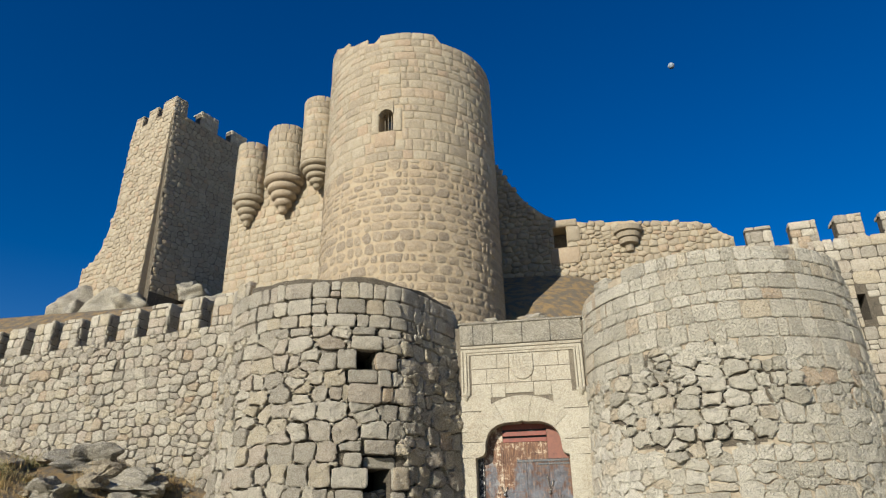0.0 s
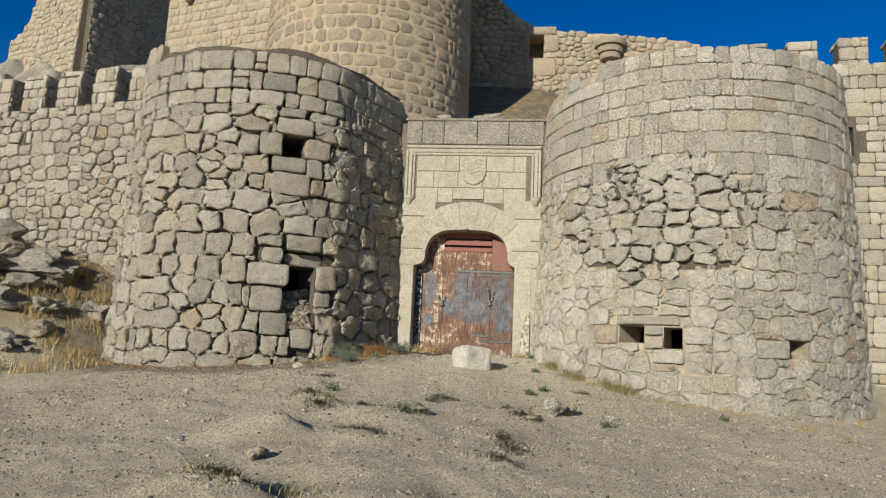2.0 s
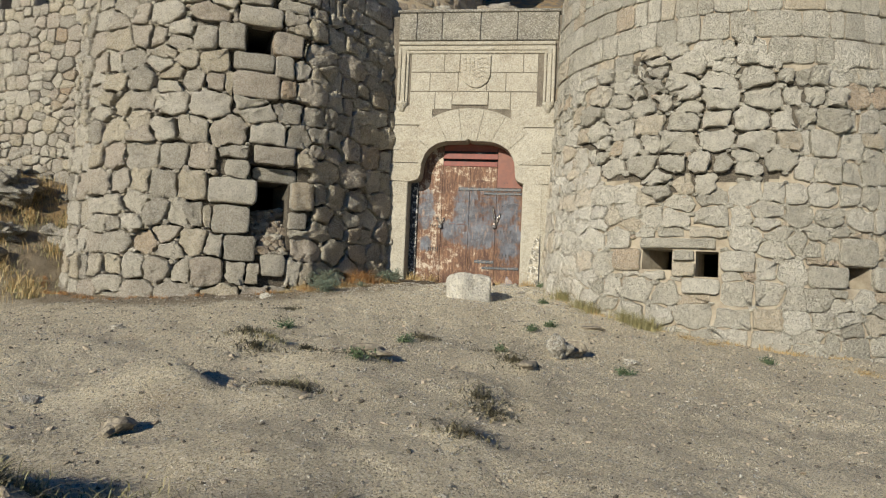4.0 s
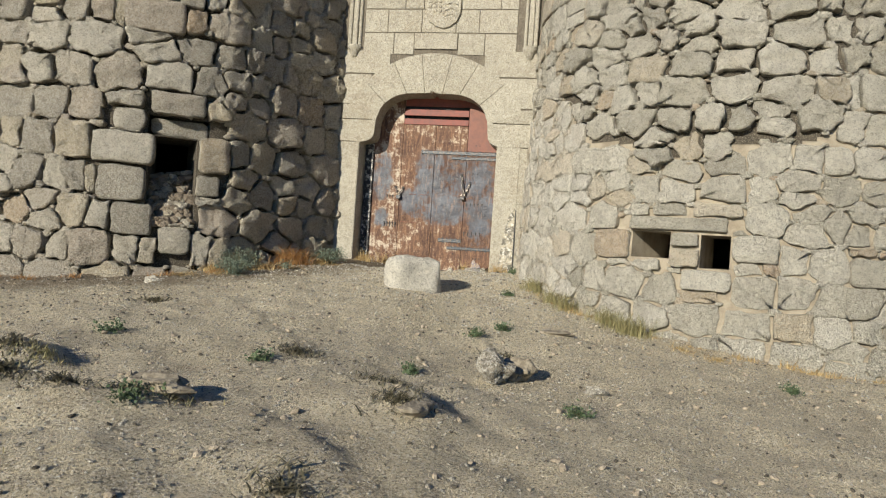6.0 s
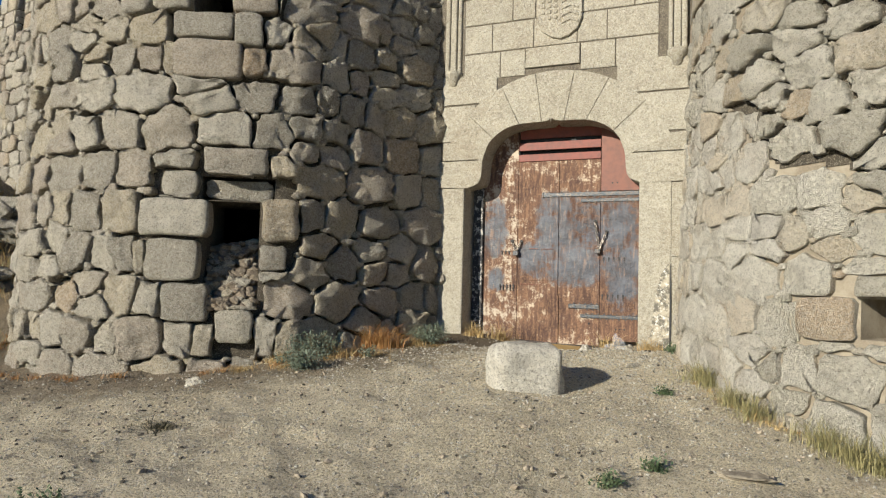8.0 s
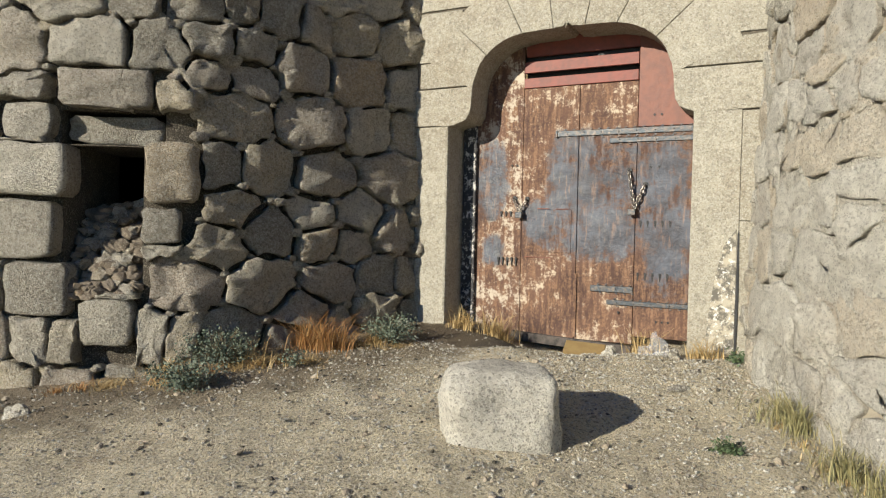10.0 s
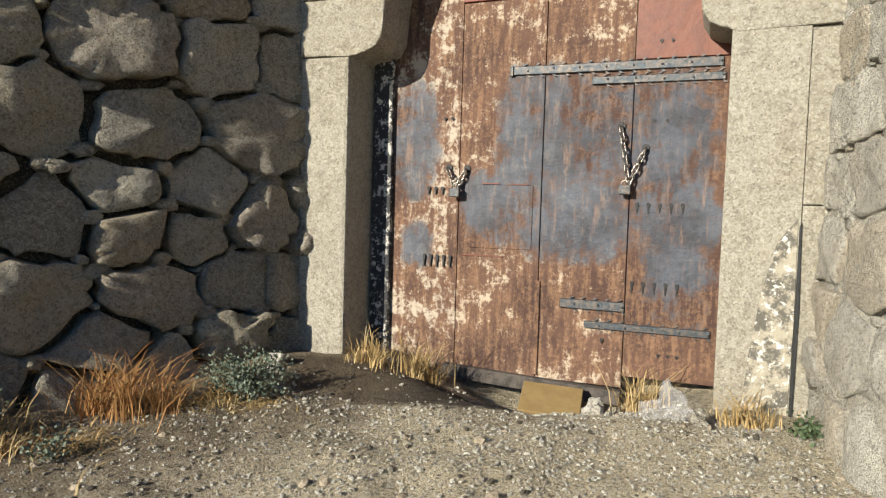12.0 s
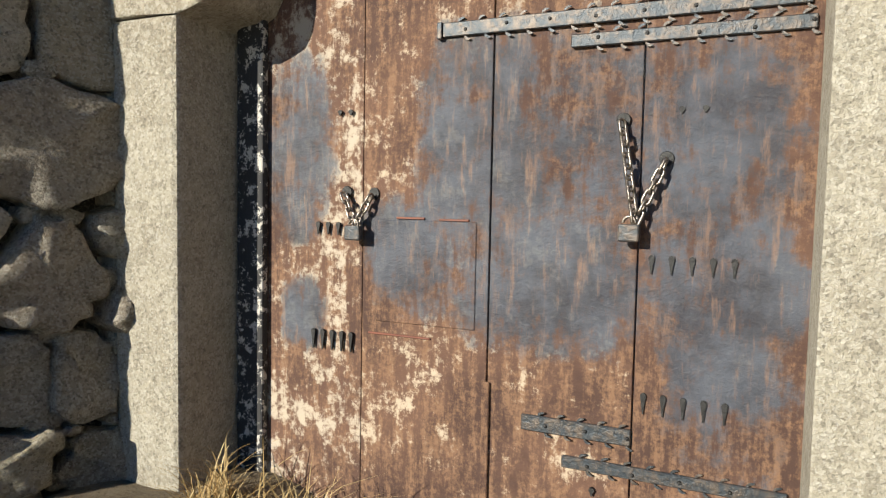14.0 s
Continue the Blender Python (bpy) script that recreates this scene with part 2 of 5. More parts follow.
def masonry(S, u0, u1, v0, v1, course, width, seed, gap=0.012, cut=0.16, jag=0.5, proud=0.05, wave=0.03, split=0.1, holes=(), top=None, bottom=None, style=None, close=False, fine=0.0):
    """Blocks in rough courses over the surface S(u, v, out). Returns (verts, faces, u, v) a block."""
    rng = random.Random(seed)
    out = []
    levels = [v0]
    while levels[-1] < v1:
        levels.append(levels[-1] + course * rng.uniform(0.75, 1.3))
    if close:
        levels[-1] = v1

    def level(k, u):
        return levels[k] + wave * (noise.noise((u * 0.9, k * 5.7, seed)) + 0.6 * noise.noise((u * 2.7, k * 9.1, seed)))

    for k in range(len(levels) - 1):
        u = u0 - rng.uniform(0, width)
        while u < u1:
            vm = (levels[k] + levels[k + 1]) / 2
            st = style(u, vm) if style else None
            wd = (st[0] if st else width)
            jg, ct, pr, gp, sp = (st[1:] if st else (jag, cut, proud, gap, split))
            ub = u + wd * rng.choice((0.55, 0.8, 1.0, 1.0, 1.25, 1.6)) * rng.uniform(0.85, 1.15)
            ua, un = max(u, u0), min(ub, u1)
            u = ub
            if un - ua < 0.07:
                continue
            lo = [level(k, ua), level(k, un)]
            hi = [level(k + 1, ua), level(k + 1, un)]
            skip = False
            for (ha, hb, va, vb) in holes:
                if un > ha and ua < hb and max(hi) > va and min(lo) < vb:
                    if ua < ha - 0.08:
                        un = ha
                    elif un > hb + 0.08 and ua > ha - 0.02 and ua < hb:
                        ua = hb
                    elif min(lo) < va - 0.06:
                        hi = [min(h, va) for h in hi]
                    elif max(hi) > vb + 0.06:
                        lo = [max(h, vb) for h in lo]
                    else:
                        skip = True
            if skip or un - ua < 0.05 or min(hi) - max(lo) < 0.04:
                continue
            mu, mv = (ua + un) / 2, (lo[0] + hi[1]) / 2
            if top and mv > top(mu):
                continue
            if bottom and hi[0] < bottom(mu):
                continue
            s1, s2 = rng.uniform(-1, 1) * jg * 0.11, rng.uniform(-1, 1) * jg * 0.11
            quads = [[(ua - s1 * 0.3, lo[0]), (un - s2 * 0.3, lo[1]), (un + s2 * 0.5, hi[1]), (ua + s1 * 0.5, hi[0])]]
            if rng.random() < sp:
                f = rng.uniform(0.35, 0.65)
                a, b, c, d = quads[0]
                if un - ua > 1.2 * (hi[0] - lo[0]):
                    m1 = (a[0] + (b[0] - a[0]) * f, a[1] + (b[1] - a[1]) * f)
                    m2 = (d[0] + (c[0] - d[0]) * f, d[1] + (c[1] - d[1]) * f)
                    quads = [[a, m1, m2, d], [m1, b, c, m2]]
                else:
                    m1 = (a[0] + (d[0] - a[0]) * f, a[1] + (d[1] - a[1]) * f)
                    m2 = (b[0] + (c[0] - b[0]) * f, b[1] + (c[1] - b[1]) * f)
                    quads = [[a, b, m2, m1], [m1, m2, c, d]]
            for q in quads:
                pts, mid = block_points(q, gp * rng.uniform(0.6, 1.5), ct, rng, jg)
                vs, fs = one_stone(S, pts, mid, pr * rng.uniform(0.6, 1.35), rng, jg * 0.35, fine)
                out.append((vs, fs, mid[0], mid[1]))
    return out


def clip(poly, px, py, nx, ny):
    """The part of a polygon on the far side of the normal."""
    out = []
    for i, a in enumerate(poly):
        b = poly[(i + 1) % len(poly)]
        da, db = (a[0] - px) * nx + (a[1] - py) * ny, (b[0] - px) * nx + (b[1] - py) * ny
        if da <= 0:
            out.append(a)
        if da * db < 0:
            k = da / (da - db)
            out.append((a[0] + (b[0] - a[0]) * k, a[1] + (b[1] - a[1]) * k))
    return out


def rubble(S, u0, u1, v0, v1, course, width, seed, jit=0.3, gap=0.012, proud=0.06, small=0.2, jag=0.5, holes=(), top=None, only=None, chink=0.0, asp=0.75, fine=0.0):
    """Fitted rubble: each stone is what its neighbours leave it. Returns (verts, faces, u, v) a stone."""
    rng = random.Random(seed)
    sites, v = [], v0
    while v < v1 + course:
        h = course * rng.uniform(0.75, 1.3)
        u = u0 - rng.uniform(0.2, 1) * width
        while u < u1 + width:
            w = width * rng.choice((0.55, 0.75, 0.9, 1.0, 1.2, 1.45)) * rng.uniform(0.9, 1.1)
            if rng.random() < small:
                for s in (-1, 1):
                    sites.append((u + w / 2 + rng.uniform(-0.2, 0.2) * w, v + h * (0.5 + 0.27 * s + rng.uniform(-0.08, 0.08)), 0.0))
                w *= 0.8
            else:
                sites.append((u + w / 2 + rng.uniform(-0.1, 0.1) * w, v + h / 2 + rng.uniform(-jit, jit) * h, 0.12 * (w - width)))
            u += w
        v += h
    bins = {}
    for s in sites:
        bins.setdefault((int(s[0] // (width * 1.5)), int(s[1] // (course * 1.5))), []).append(s)
    out = []
    for s in sites:
        su, sv, sw = s
        if not (u0 - 0.1 < su < u1 + 0.1 and v0 - 0.1 < sv < v1 + 0.1) or (top and sv > top(su)) or (only and not only(su, sv)):
            continue
        poly = [(max(u0, su - width * 1.3), max(v0, sv - course * 1.3)), (min(u1, su + width * 1.3), max(v0, sv - course * 1.3)),
                (min(u1, su + width * 1.3), min(v1, sv + course * 1.3)), (max(u0, su - width * 1.3), min(v1, sv + course * 1.3))]
        bi, bj = int(su // (width * 1.5)), int(sv // (course * 1.5))
        for i in (-1, 0, 1):
            for j in (-1, 0, 1):
                for q in bins.get((bi + i, bj + j), ()):
                    if q is s:
                        continue
                    du, dv = (q[0] - su) * asp * asp, q[1] - sv
                    ln2 = (q[0] - su) ** 2 * asp * asp + dv * dv
                    k = 0.5 + 0.5 * (sw - q[2]) * width / max(ln2, 0.01)
                    k = min(0.8, max(0.2, k))
                    poly = clip(poly, su + (q[0] - su) * k, sv + (q[1] - sv) * k, du, dv)
                    if len(poly) < 3:
                        break
        for (ha, hb, va, vb) in holes:
            if len(poly) < 3:
                break
            if max(p[0] for p in poly) > ha and min(p[0] for p in poly) < hb and max(p[1] for p in poly) > va and min(p[1] for p in poly) < vb:
                # cut away along the side that leaves the most
                best = None
                for c in ((ha, 0, 1, 0), (hb, 0, -1, 0), (0, va, 0, 1), (0, vb, 0, -1)):
                    r = clip(poly, *c)
                    if len(r) > 2:
                        a = abs(sum(r[i][0] * r[(i + 1) % len(r)][1] - r[(i + 1) % len(r)][0] * r[i][1] for i in range(len(r))))
                        if best is None or a > best[0]:
                            best = (a, r)
                poly = best[1] if best else []
        if len(poly) < 3:
            continue
        area = 0.5 * abs(sum(poly[i][0] * poly[(i + 1) % len(poly)][1] - poly[(i + 1) % len(poly)][0] * poly[i][1] for i in range(len(poly))))
        if area < 0.006:
            continue
        mu, mv = sum(p[0] for p in poly) / len(poly), sum(p[1] for p in poly) / len(poly)
        size = math.sqrt(area)
        f = max(0.5, 1 - gap * rng.uniform(0.3, 1.9) * 2.0 / size)
        pts = []
        for i, p in enumerate(poly):
            a, b = poly[i - 1], poly[(i + 1) % len(poly)]
            la, lb = math.hypot(a[0] - p[0], a[1] - p[1]), math.hypot(b[0] - p[0], b[1] - p[1])
            if min(la, lb) < 0.03:
                pts.append(p)
                continue
            c = size * rng.uniform(0.02, 0.12)
            for o, ln in ((a, la), (b, lb)):
                k = min(0.42, c / ln)
                pts.append((p[0] + (o[0] - p[0]) * k, p[1] + (o[1] - p[1]) * k))
            if lb > 0.16:
                w = rng.uniform(-0.5, 1.0) * 0.05 * jag * lb
                pts.append(((p[0] + b[0]) / 2 + (mu - (p[0] + b[0]) / 2) * w * 3, (p[1] + b[1]) / 2 + (mv - (p[1] + b[1]) / 2) * w * 3))
        pts = [(mu + (x - mu) * f + rng.uniform(-1, 1) * 0.016 * jag, mv + (y - mv) * f + rng.uniform(-1, 1) * 0.016 * jag) for x, y in pts]
        vs, fs = one_stone(S, pts, (mu, mv), proud * rng.uniform(0.55, 1.5), rng, jag * 0.4, fine)
        out.append((vs, fs, mu, mv))
        # chinking stones pressed into the joints
        for p in poly:
            if rng.random() < chink and v0 + 0.05 < p[1] < v1 - 0.05 and u0 + 0.05 < p[0] < u1 - 0.05 and not any(h[0] - 0.05 < p[0] < h[1] + 0.05 and h[2] - 0.05 < p[1] < h[3] + 0.05 for h in holes):
                r = rng.uniform(0.018, 0.06)
                hexa = [(p[0] + r * rng.uniform(0.9, 1.7) * math.cos(t), p[1] + r * rng.uniform(0.6, 1.0) * math.sin(t)) for t in (0.2, 1.2, 2.2, 3.3, 4.3, 5.4)]
                vs, fs = one_stone(S, hexa, p, proud * rng.uniform(0.5, 0.95), rng, 0.5)
                out.append((vs, fs, p[0], p[1] + 50.0))
    return out


def lay(blocks, parent, mat, near=None, name="stone", smooth=True, limit=300, rest="stonework"):
    """The nearest blocks as pieces of their own, the others joined."""
    order = sorted(blocks, key=near) if near else blocks
    for vs, fs, *_ in order[:limit]:
        raw(name, vs, fs, mat, parent, smooth=smooth)
    vv, ff = [], []
    for vs, fs, *_ in order[limit:]:
        o = len(vv)
        vv += vs
        ff += [tuple(i + o for i in f) for f in fs]
    if vv:
        tagged(raw(rest, vv, ff, mat, parent, smooth=smooth, centred=False), kind="stuff")


def shell(name, S, us, vs, holes, depth, mat, parent, top=None, label=""):
    """A wall of that depth under the surface S, with openings right through it."""
    us = sorted(set([round(u, 4) for u in us] + [round(h[i], 4) for h in holes for i in (0, 1)]))
    vs = sorted(set([round(v, 4) for v in vs] + [round(h[i], 4) for h in holes for i in (2, 3)]))
    nu, nv = len(us), len(vs)
    verts, faces = [], []
    for d in (0.0, -depth):
        for v in vs:
            for u in us:
                vv = v if not top else top(u) if v >= vs[-1] - 1e-6 else min(v, top(u) - 0.01)
                verts.append(S(u, vv, d))
    N = nu * nv

    def open_at(i, j):
        if i < 0 or j < 0 or i >= nu - 1 or j >= nv - 1:
            return True
        um, vm = (us[i] + us[i + 1]) / 2, (vs[j] + vs[j + 1]) / 2
        return any(h[0] < um < h[1] and h[2] < vm < h[3] for h in holes)

    idx = lambda i, j: j * nu + i
    for j in range(nv - 1):
        for i in range(nu - 1):
            if open_at(i, j):
                continue
            a, b, c, d = idx(i, j), idx(i + 1, j), idx(i + 1, j + 1), idx(i, j + 1)
            faces.append((a, b, c, d))
            faces.append((N + d, N + c, N + b, N + a))
            for (p, q, di, dj) in ((a, b, 0, -1), (b, c, 1, 0), (c, d, 0, 1), (d, a, -1, 0)):
                if open_at(i + di, j + dj):
                    faces.append((q, p, N + p, N + q))
    return raw(name, verts, faces, mat, parent, label, centred=False)


def steps(a, b, n):
    return [a + (b - a) * i / n for i in range(n + 1)]


def round_surface(cx, cy, r0, r1, z0, z1):
    """u runs along the arc in metres at the mean radius, from the +x direction; v is the height."""
    rm = (r0 + r1) / 2

    def S(u, v, d):
        r = r0 + (r1 - r0) * (v - z0) / (z1 - z0) + d
        a = u / rm
        return Vector((cx + r * math.cos(a), cy + r * math.sin(a), v))
    return S, rm


def flat_surface(x0, y0, x1, y1, lean=0.0, zref=0.0):
    """u runs from the first point to the second; outside is on the right hand of that way."""
    ln = math.hypot(x1 - x0, y1 - y0)
    tx, ty = (x1 - x0) / ln, (y1 - y0) / ln

    def S(u, v, d):
        d = d - lean * (v - zref)
        return Vector((x0 + tx * u + ty * d, y0 + ty * u - tx * d, v))
    return S, ln

# ---- ground ----


def smooth01(x):
    x = max(0.0, min(1.0, x))
    return x * x * (3 - 2 * x)


MOUNDS = ((-1.15, -8.35, 0.20, 0.26), (-0.68, -10.45, 0.22, 0.34), (-0.35, -8.43, 0.07, 0.22), (-1.24, -6.80, 0.12, 0.22), (-0.51, -7.35, 0.10, 0.20), (-0.05, -7.22, 0.08, 0.2),
          (1.13, -6.45, 0.14, 0.28), (0.98, -7.48, 0.06, 0.2), (0.96, -8.85, 0.07, 0.3), (0.04, -9.35, 0.06, 0.25), (-2.6, -7.2, 0.08, 0.3), (0.6, -10.3, 0.09, 0.35), (-1.9, -5.4, 0.05, 0.25))


def ground_z(x, y, fine=True):
    """The slope before the gate, the bank under the curtain wall and the castle hill behind."""
    yy = max(-22.0, y)
    z = 0.10 + 0.095 * min(yy + 0.8, 0.0)
    z -= 0.092 * max(0.0, min(x, 7.0)) * smooth01((x + 0.3) / 1.5) * (1 - 0.9 * smooth01((y + 2.6) / 2.2) * (1 - smooth01((x - 1.6) / 1.6)))
    z += 0.055 * max(-5.0, min(x + 1.5, 0.0))
    z -= 0.16 * math.exp(-((x - 1.3) / 1.6) ** 2 - ((y + 5.0) / 1.4) ** 2)
    # small mounds held by withered plants, steeper on the side away from the sun
    for mx, my, mh, mr in MOUNDS:
        if abs(x - mx) < 4 * mr and abs(y - my) < 4 * mr:
            along = ((x - mx) * 0.45 + (y - my) * 0.9) / mr
            across = ((x - mx) * 0.9 - (y - my) * 0.45) / (mr * 1.5)
            z += mh * math.exp(-across * across - (along * (0.6 if along < 0 else 1.7)) ** 2)
    # hollow under the door
    z -= 0.34 * math.exp(-((x - 0.05) / 0.55) ** 2 - ((y + 0.16) / 0.50) ** 2)
    # bank to the left
    s = smooth01(((-x - 6.2) * 0.75 + (y + 2.2) * 0.65) / 5.2)
    z += 2.2 * s
    # castle hill
    if y > 1.5:
        z += 11.5 * smooth01((y - 1.5) / 18.0) * (1 - 0.85 * smooth01((x - 4.0) / 8.0)) * (1 - smooth01((abs(x + 8) - 40) / 60.0))
    if fine and -30 < y < 3 and abs(x) < 22:
        z += 0.045 * noise.noise((x * 0.8, y * 0.8, 1.0)) + 0.034 * noise.noise((x * 2.6, y * 2.6, 4.0)) + 0.022 * noise.noise((x * 5.2, y * 5.2, 2.0)) + 0.010 * noise.noise((x * 11.0, y * 11.0, 6.0))
        if s > 0.05:
            z += 0.28 * s * noise.noise((x * 0.7, y * 0.7, 8.0)) + 0.16 * s * abs(noise.noise((x * 2.1, y * 2.1, 3.0)))
    return z


def ground_material():
    m = Nodes("trodden_sandy_earth")
    c = m.mix(m.mask(m.noise(0.55, 5, 0.65), 0.38, 0.66), (0.771, 0.664, 0.460), (0.684, 0.580, 0.390))
    c = m.mix(m.math("MULTIPLY", m.mask(m.noise(3.2, 6, 0.7), 0.52, 0.68), 0.5), c, (0.289, 0.237, 0.164))
    c = m.mix(m.math("MULTIPLY", m.mask(m.noise(0.8, 4, 0.6, warp=0.6), 0.6, 0.74), 0.55), c, (0.347, 0.222, 0.104))
    h = m.noise(24, 4, 0.8)
    c = m.mix(m.math("MULTIPLY", m.mask(h, 0.45, 0.36), 0.42), c, (0.164, 0.130, 0.086))
    c = m.mix(m.math("MULTIPLY", m.mask(h, 0.57, 0.66), 0.5), c, (0.693, 0.613, 0.468))
    g = m.noise(60, 3, 0.8)
    c = m.mix(m.math("MULTIPLY", m.mask(g, 0.54, 0.64), 0.8), c, (0.674, 0.604, 0.477))
    c = m.mix(m.math("MULTIPLY", m.mask(g, 0.47, 0.38), 0.5), c, (0.115, 0.103, 0.074))
    gr = m.grains(85)
    c = m.mix(m.math("MULTIPLY", m.mask(gr, 0.72, 0.95), 0.6), c, (0.829, 0.761, 0.633))
    c = m.mix(m.math("MULTIPLY", m.mask(gr, 0.16, 0.02), 0.6), c, (0.125, 0.107, 0.078))
    # ash and damp before the threshold, with the shade there put into colour
    sep = m.node("SeparateXYZ", Vector=m.pos.outputs["Position"])
    dx = m.math("DIVIDE", m.math("ADD", sep.outputs[0], 0.66), 0.74)
    dy = m.math("DIVIDE", m.math("ADD", sep.outputs[1], 0.76), 0.36)
    rr = m.math("ADD", m.math("MULTIPLY", dx, dx), m.math("MULTIPLY", dy, dy))
    rr = m.math("ADD", rr, m.math("MULTIPLY", m.math("SUBTRACT", m.noise(7, 5, 0.75), 0.5), 1.9))
    ash_shade = m.math("MULTIPLY", m.mask(rr, 1.05, 0.65), 0.93)
    c = m.mix(ash_shade, c, (0.027, 0.024, 0.022))
    # brown plant litter along the tower's foot beside the gate
    fx, fy = m.math("ADD", sep.outputs[0], 4.41), m.math("ADD", sep.outputs[1], 0.26)
    away = m.math("SQRT", m.math("ADD", m.math("MULTIPLY", fx, fx), m.math("MULTIPLY", fy, fy)))
    away = m.math("ADD", away, m.math("MULTIPLY", m.math("SUBTRACT", m.noise(2.6, 6, 0.75), 0.5), 1.5))
    c = m.mix(m.math("MULTIPLY", m.mask(away, 4.45, 3.6), 0.8), c, (0.17, 0.125, 0.075))
    # dry litter on the bank
    bank = m.mask(m.math("SUBTRACT", m.math("MULTIPLY", sep.outputs[0], -0.75), m.math("MULTIPLY", sep.outputs[1], -0.65)), 4.0, 6.2)
    litter = m.mix(m.mask(m.noise(2.2, 5, 0.7), 0.42, 0.6), (0.164, 0.139, 0.108), (0.318, 0.218, 0.104))
    c = m.mix(bank, c, litter)
    n = m.bump(m.noise(6, 6, 0.72), 0.09)
    n = m.bump(m.noise(30, 5, 0.85), 0.06, 1.0, n)
    n = m.bump(gr, 0.006, 1.0, n)
    return m.done(c, 0.96, n)


M_GROUND = ground_material()


def build_ground():
    def axis(a, b, step, far):
        mid = [a + step * i for i in range(int((b - a) / step) + 1)]
        lo, hi, d = [], [], step
        p = a
        while p > -far:
            d *= 1.35
            p -= d
            lo.append(p)
        d, p = step, mid[-1]
        while p < far:
            d *= 1.35
            p += d
            hi.append(p)
        return lo[::-1] + mid + hi
    xs, ys = axis(-8.0, 7.0, 0.062, 900), axis(-13.0, 1.0, 0.062, 900)
    verts = [(x, y, ground_z(x, y)) for y in ys for x in xs]
    w = len(xs)
    faces = [(j * w + i, j * w + i + 1, (j + 1) * w + i + 1, (j + 1) * w + i) for j in range(len(ys) - 1) for i in range(w - 1)]
    return tagged(raw("ground", verts, faces, M_GROUND, smooth=True), "sandy trodden earth slope with gravel and dry litter", "ground", kind="structure")


build_ground()

# ---- round gate tower beside the bank ----
LX, LY, LR = -4.41, -0.26, 2.98
S_ROUND, RL = round_surface(LX, LY, 2.95, 2.80, -0.5, 5.7)


def S_L(u, v, d):
    """The tower's face: round, but built nearly flat where it turns in towards the gate."""
    a = math.remainder(u / RL + radians(24), 2 * math.pi)
    flat = 0.935 / math.cos(a) if abs(a) < radians(20.7) else 1.0
    return S_ROUND(u, v, d - RL * (1 - min(1.0, flat)))


dL = lambda a: RL * radians(a)


def top_left(u):
    return 5.66 + 0.10 * noise.noise((u * 1.1, 3.0, 0.0)) + 0.05 * noise.noise((u * 3.3, 1.0, 0.0)) + 0.25 * smooth01((-u / RL - 1.9) / 0.8)


tower_left = empty("gate_tower", (LX, LY, -0.4), "round rubble granite tower flanking the gate, with loopholes", "tower", kind="structure")
tower_left.location = (0, 0, 0)
WIN_L = (dL(-66.8), dL(-58.6), 3.59, 3.99)
HOLE_L = (dL(-63.0), dL(-51.5), 0.46, 1.56)
RECESS_L = (dL(-63.5), dL(-48.5), 1.57, 1.82)
shell("core", lambda u, v, d: S_L(u, v, d - 0.05), steps(dL(-215), dL(145), 90), steps(-1.2, 5.62, 22), [WIN_L, HOLE_L, RECESS_L], 0.85, M_SHADED_MORTAR, tower_left, top_left)
# unseen cap added under the rim to keep the tower's inside dark
cap = lathe_bm([(0.01, 4.7), (2.2, 4.7), (2.2, 4.55), (0.01, 4.55)], 32)
bmesh.ops.translate(cap, verts=cap.verts, vec=(LX, LY, 0))
part("hidden_cap", cap, M_DARK_FILL, tower_left)


# dressed blocks round the two loopholes: arc degrees and heights
frame_l = [(-69.5, -56.0, 3.99, 4.30), (-75.0, -66.8, 3.56, 3.98), (-58.6, -49.0, 3.58, 3.96), (-70.5, -58.0, 3.27, 3.56), (-58.0, -52.0, 3.20, 3.56),
           (-70.0, -56.0, 2.84, 3.26), (-75.5, -61.5, 1.17, 1.57), (-51.2, -43.5, 1.14, 1.60), (-74.0, -63.2, 0.72, 1.15), (-71.0, -63.8, 1.60, 1.86), (-63.0, -50.0, 1.84, 2.12), (-70.0, -60.8, 0.30, 0.70),
           (-51.5, -46.0, 0.84, 1.12), (-59.6, -52.0, 0.08, 0.43)]
avoid_l = [WIN_L, HOLE_L, RECESS_L] + [(dL(a), dL(b), c, d) for a, b, c, d in frame_l]
blocks_l = rubble(S_L, dL(-205), dL(25), -0.85, 4.5, 0.37, 0.46, 12, jit=0.07, gap=0.016, proud=0.08, small=0.17, jag=1.1, holes=avoid_l, chink=0.55, fine=1.0)
blocks_l += masonry(S_L, dL(-205), dL(25), 4.5, 6.1, 0.33, 0.36, 13, wave=0.03, holes=avoid_l, top=top_left, style=lambda u, v: (0.36, 0.5, 0.12, 0.06, 0.011, 0.12), fine=0.7)
rl = random.Random(5)
for a, b, c, d in frame_l:
    pts, mid = block_points([(dL(a), c), (dL(b), c), (dL(b), d), (dL(a), d)], 0.008, 0.10, rl, 0.25)
    vs, fs = one_stone(S_L, pts, mid, rl.uniform(0.075, 0.12), rl, 0.08, 0.9)
    raw("stone", vs, fs, M_RUBBLE, tower_left, smooth=True)
# lintel set back over the lower loophole
pts, mid = block_points([(RECESS_L[0] + 0.02, 1.60), (RECESS_L[1] - 0.02, 1.55), (RECESS_L[1] - 0.02, 1.80), (RECESS_L[0] + 0.02, 1.80)], 0.006, 0.2, rl, 0.4)
vs, fs = one_stone(lambda u, v, d: S_L(u, v, d - 0.13), pts, mid, 0.06, rl, 0.3, 1.0)
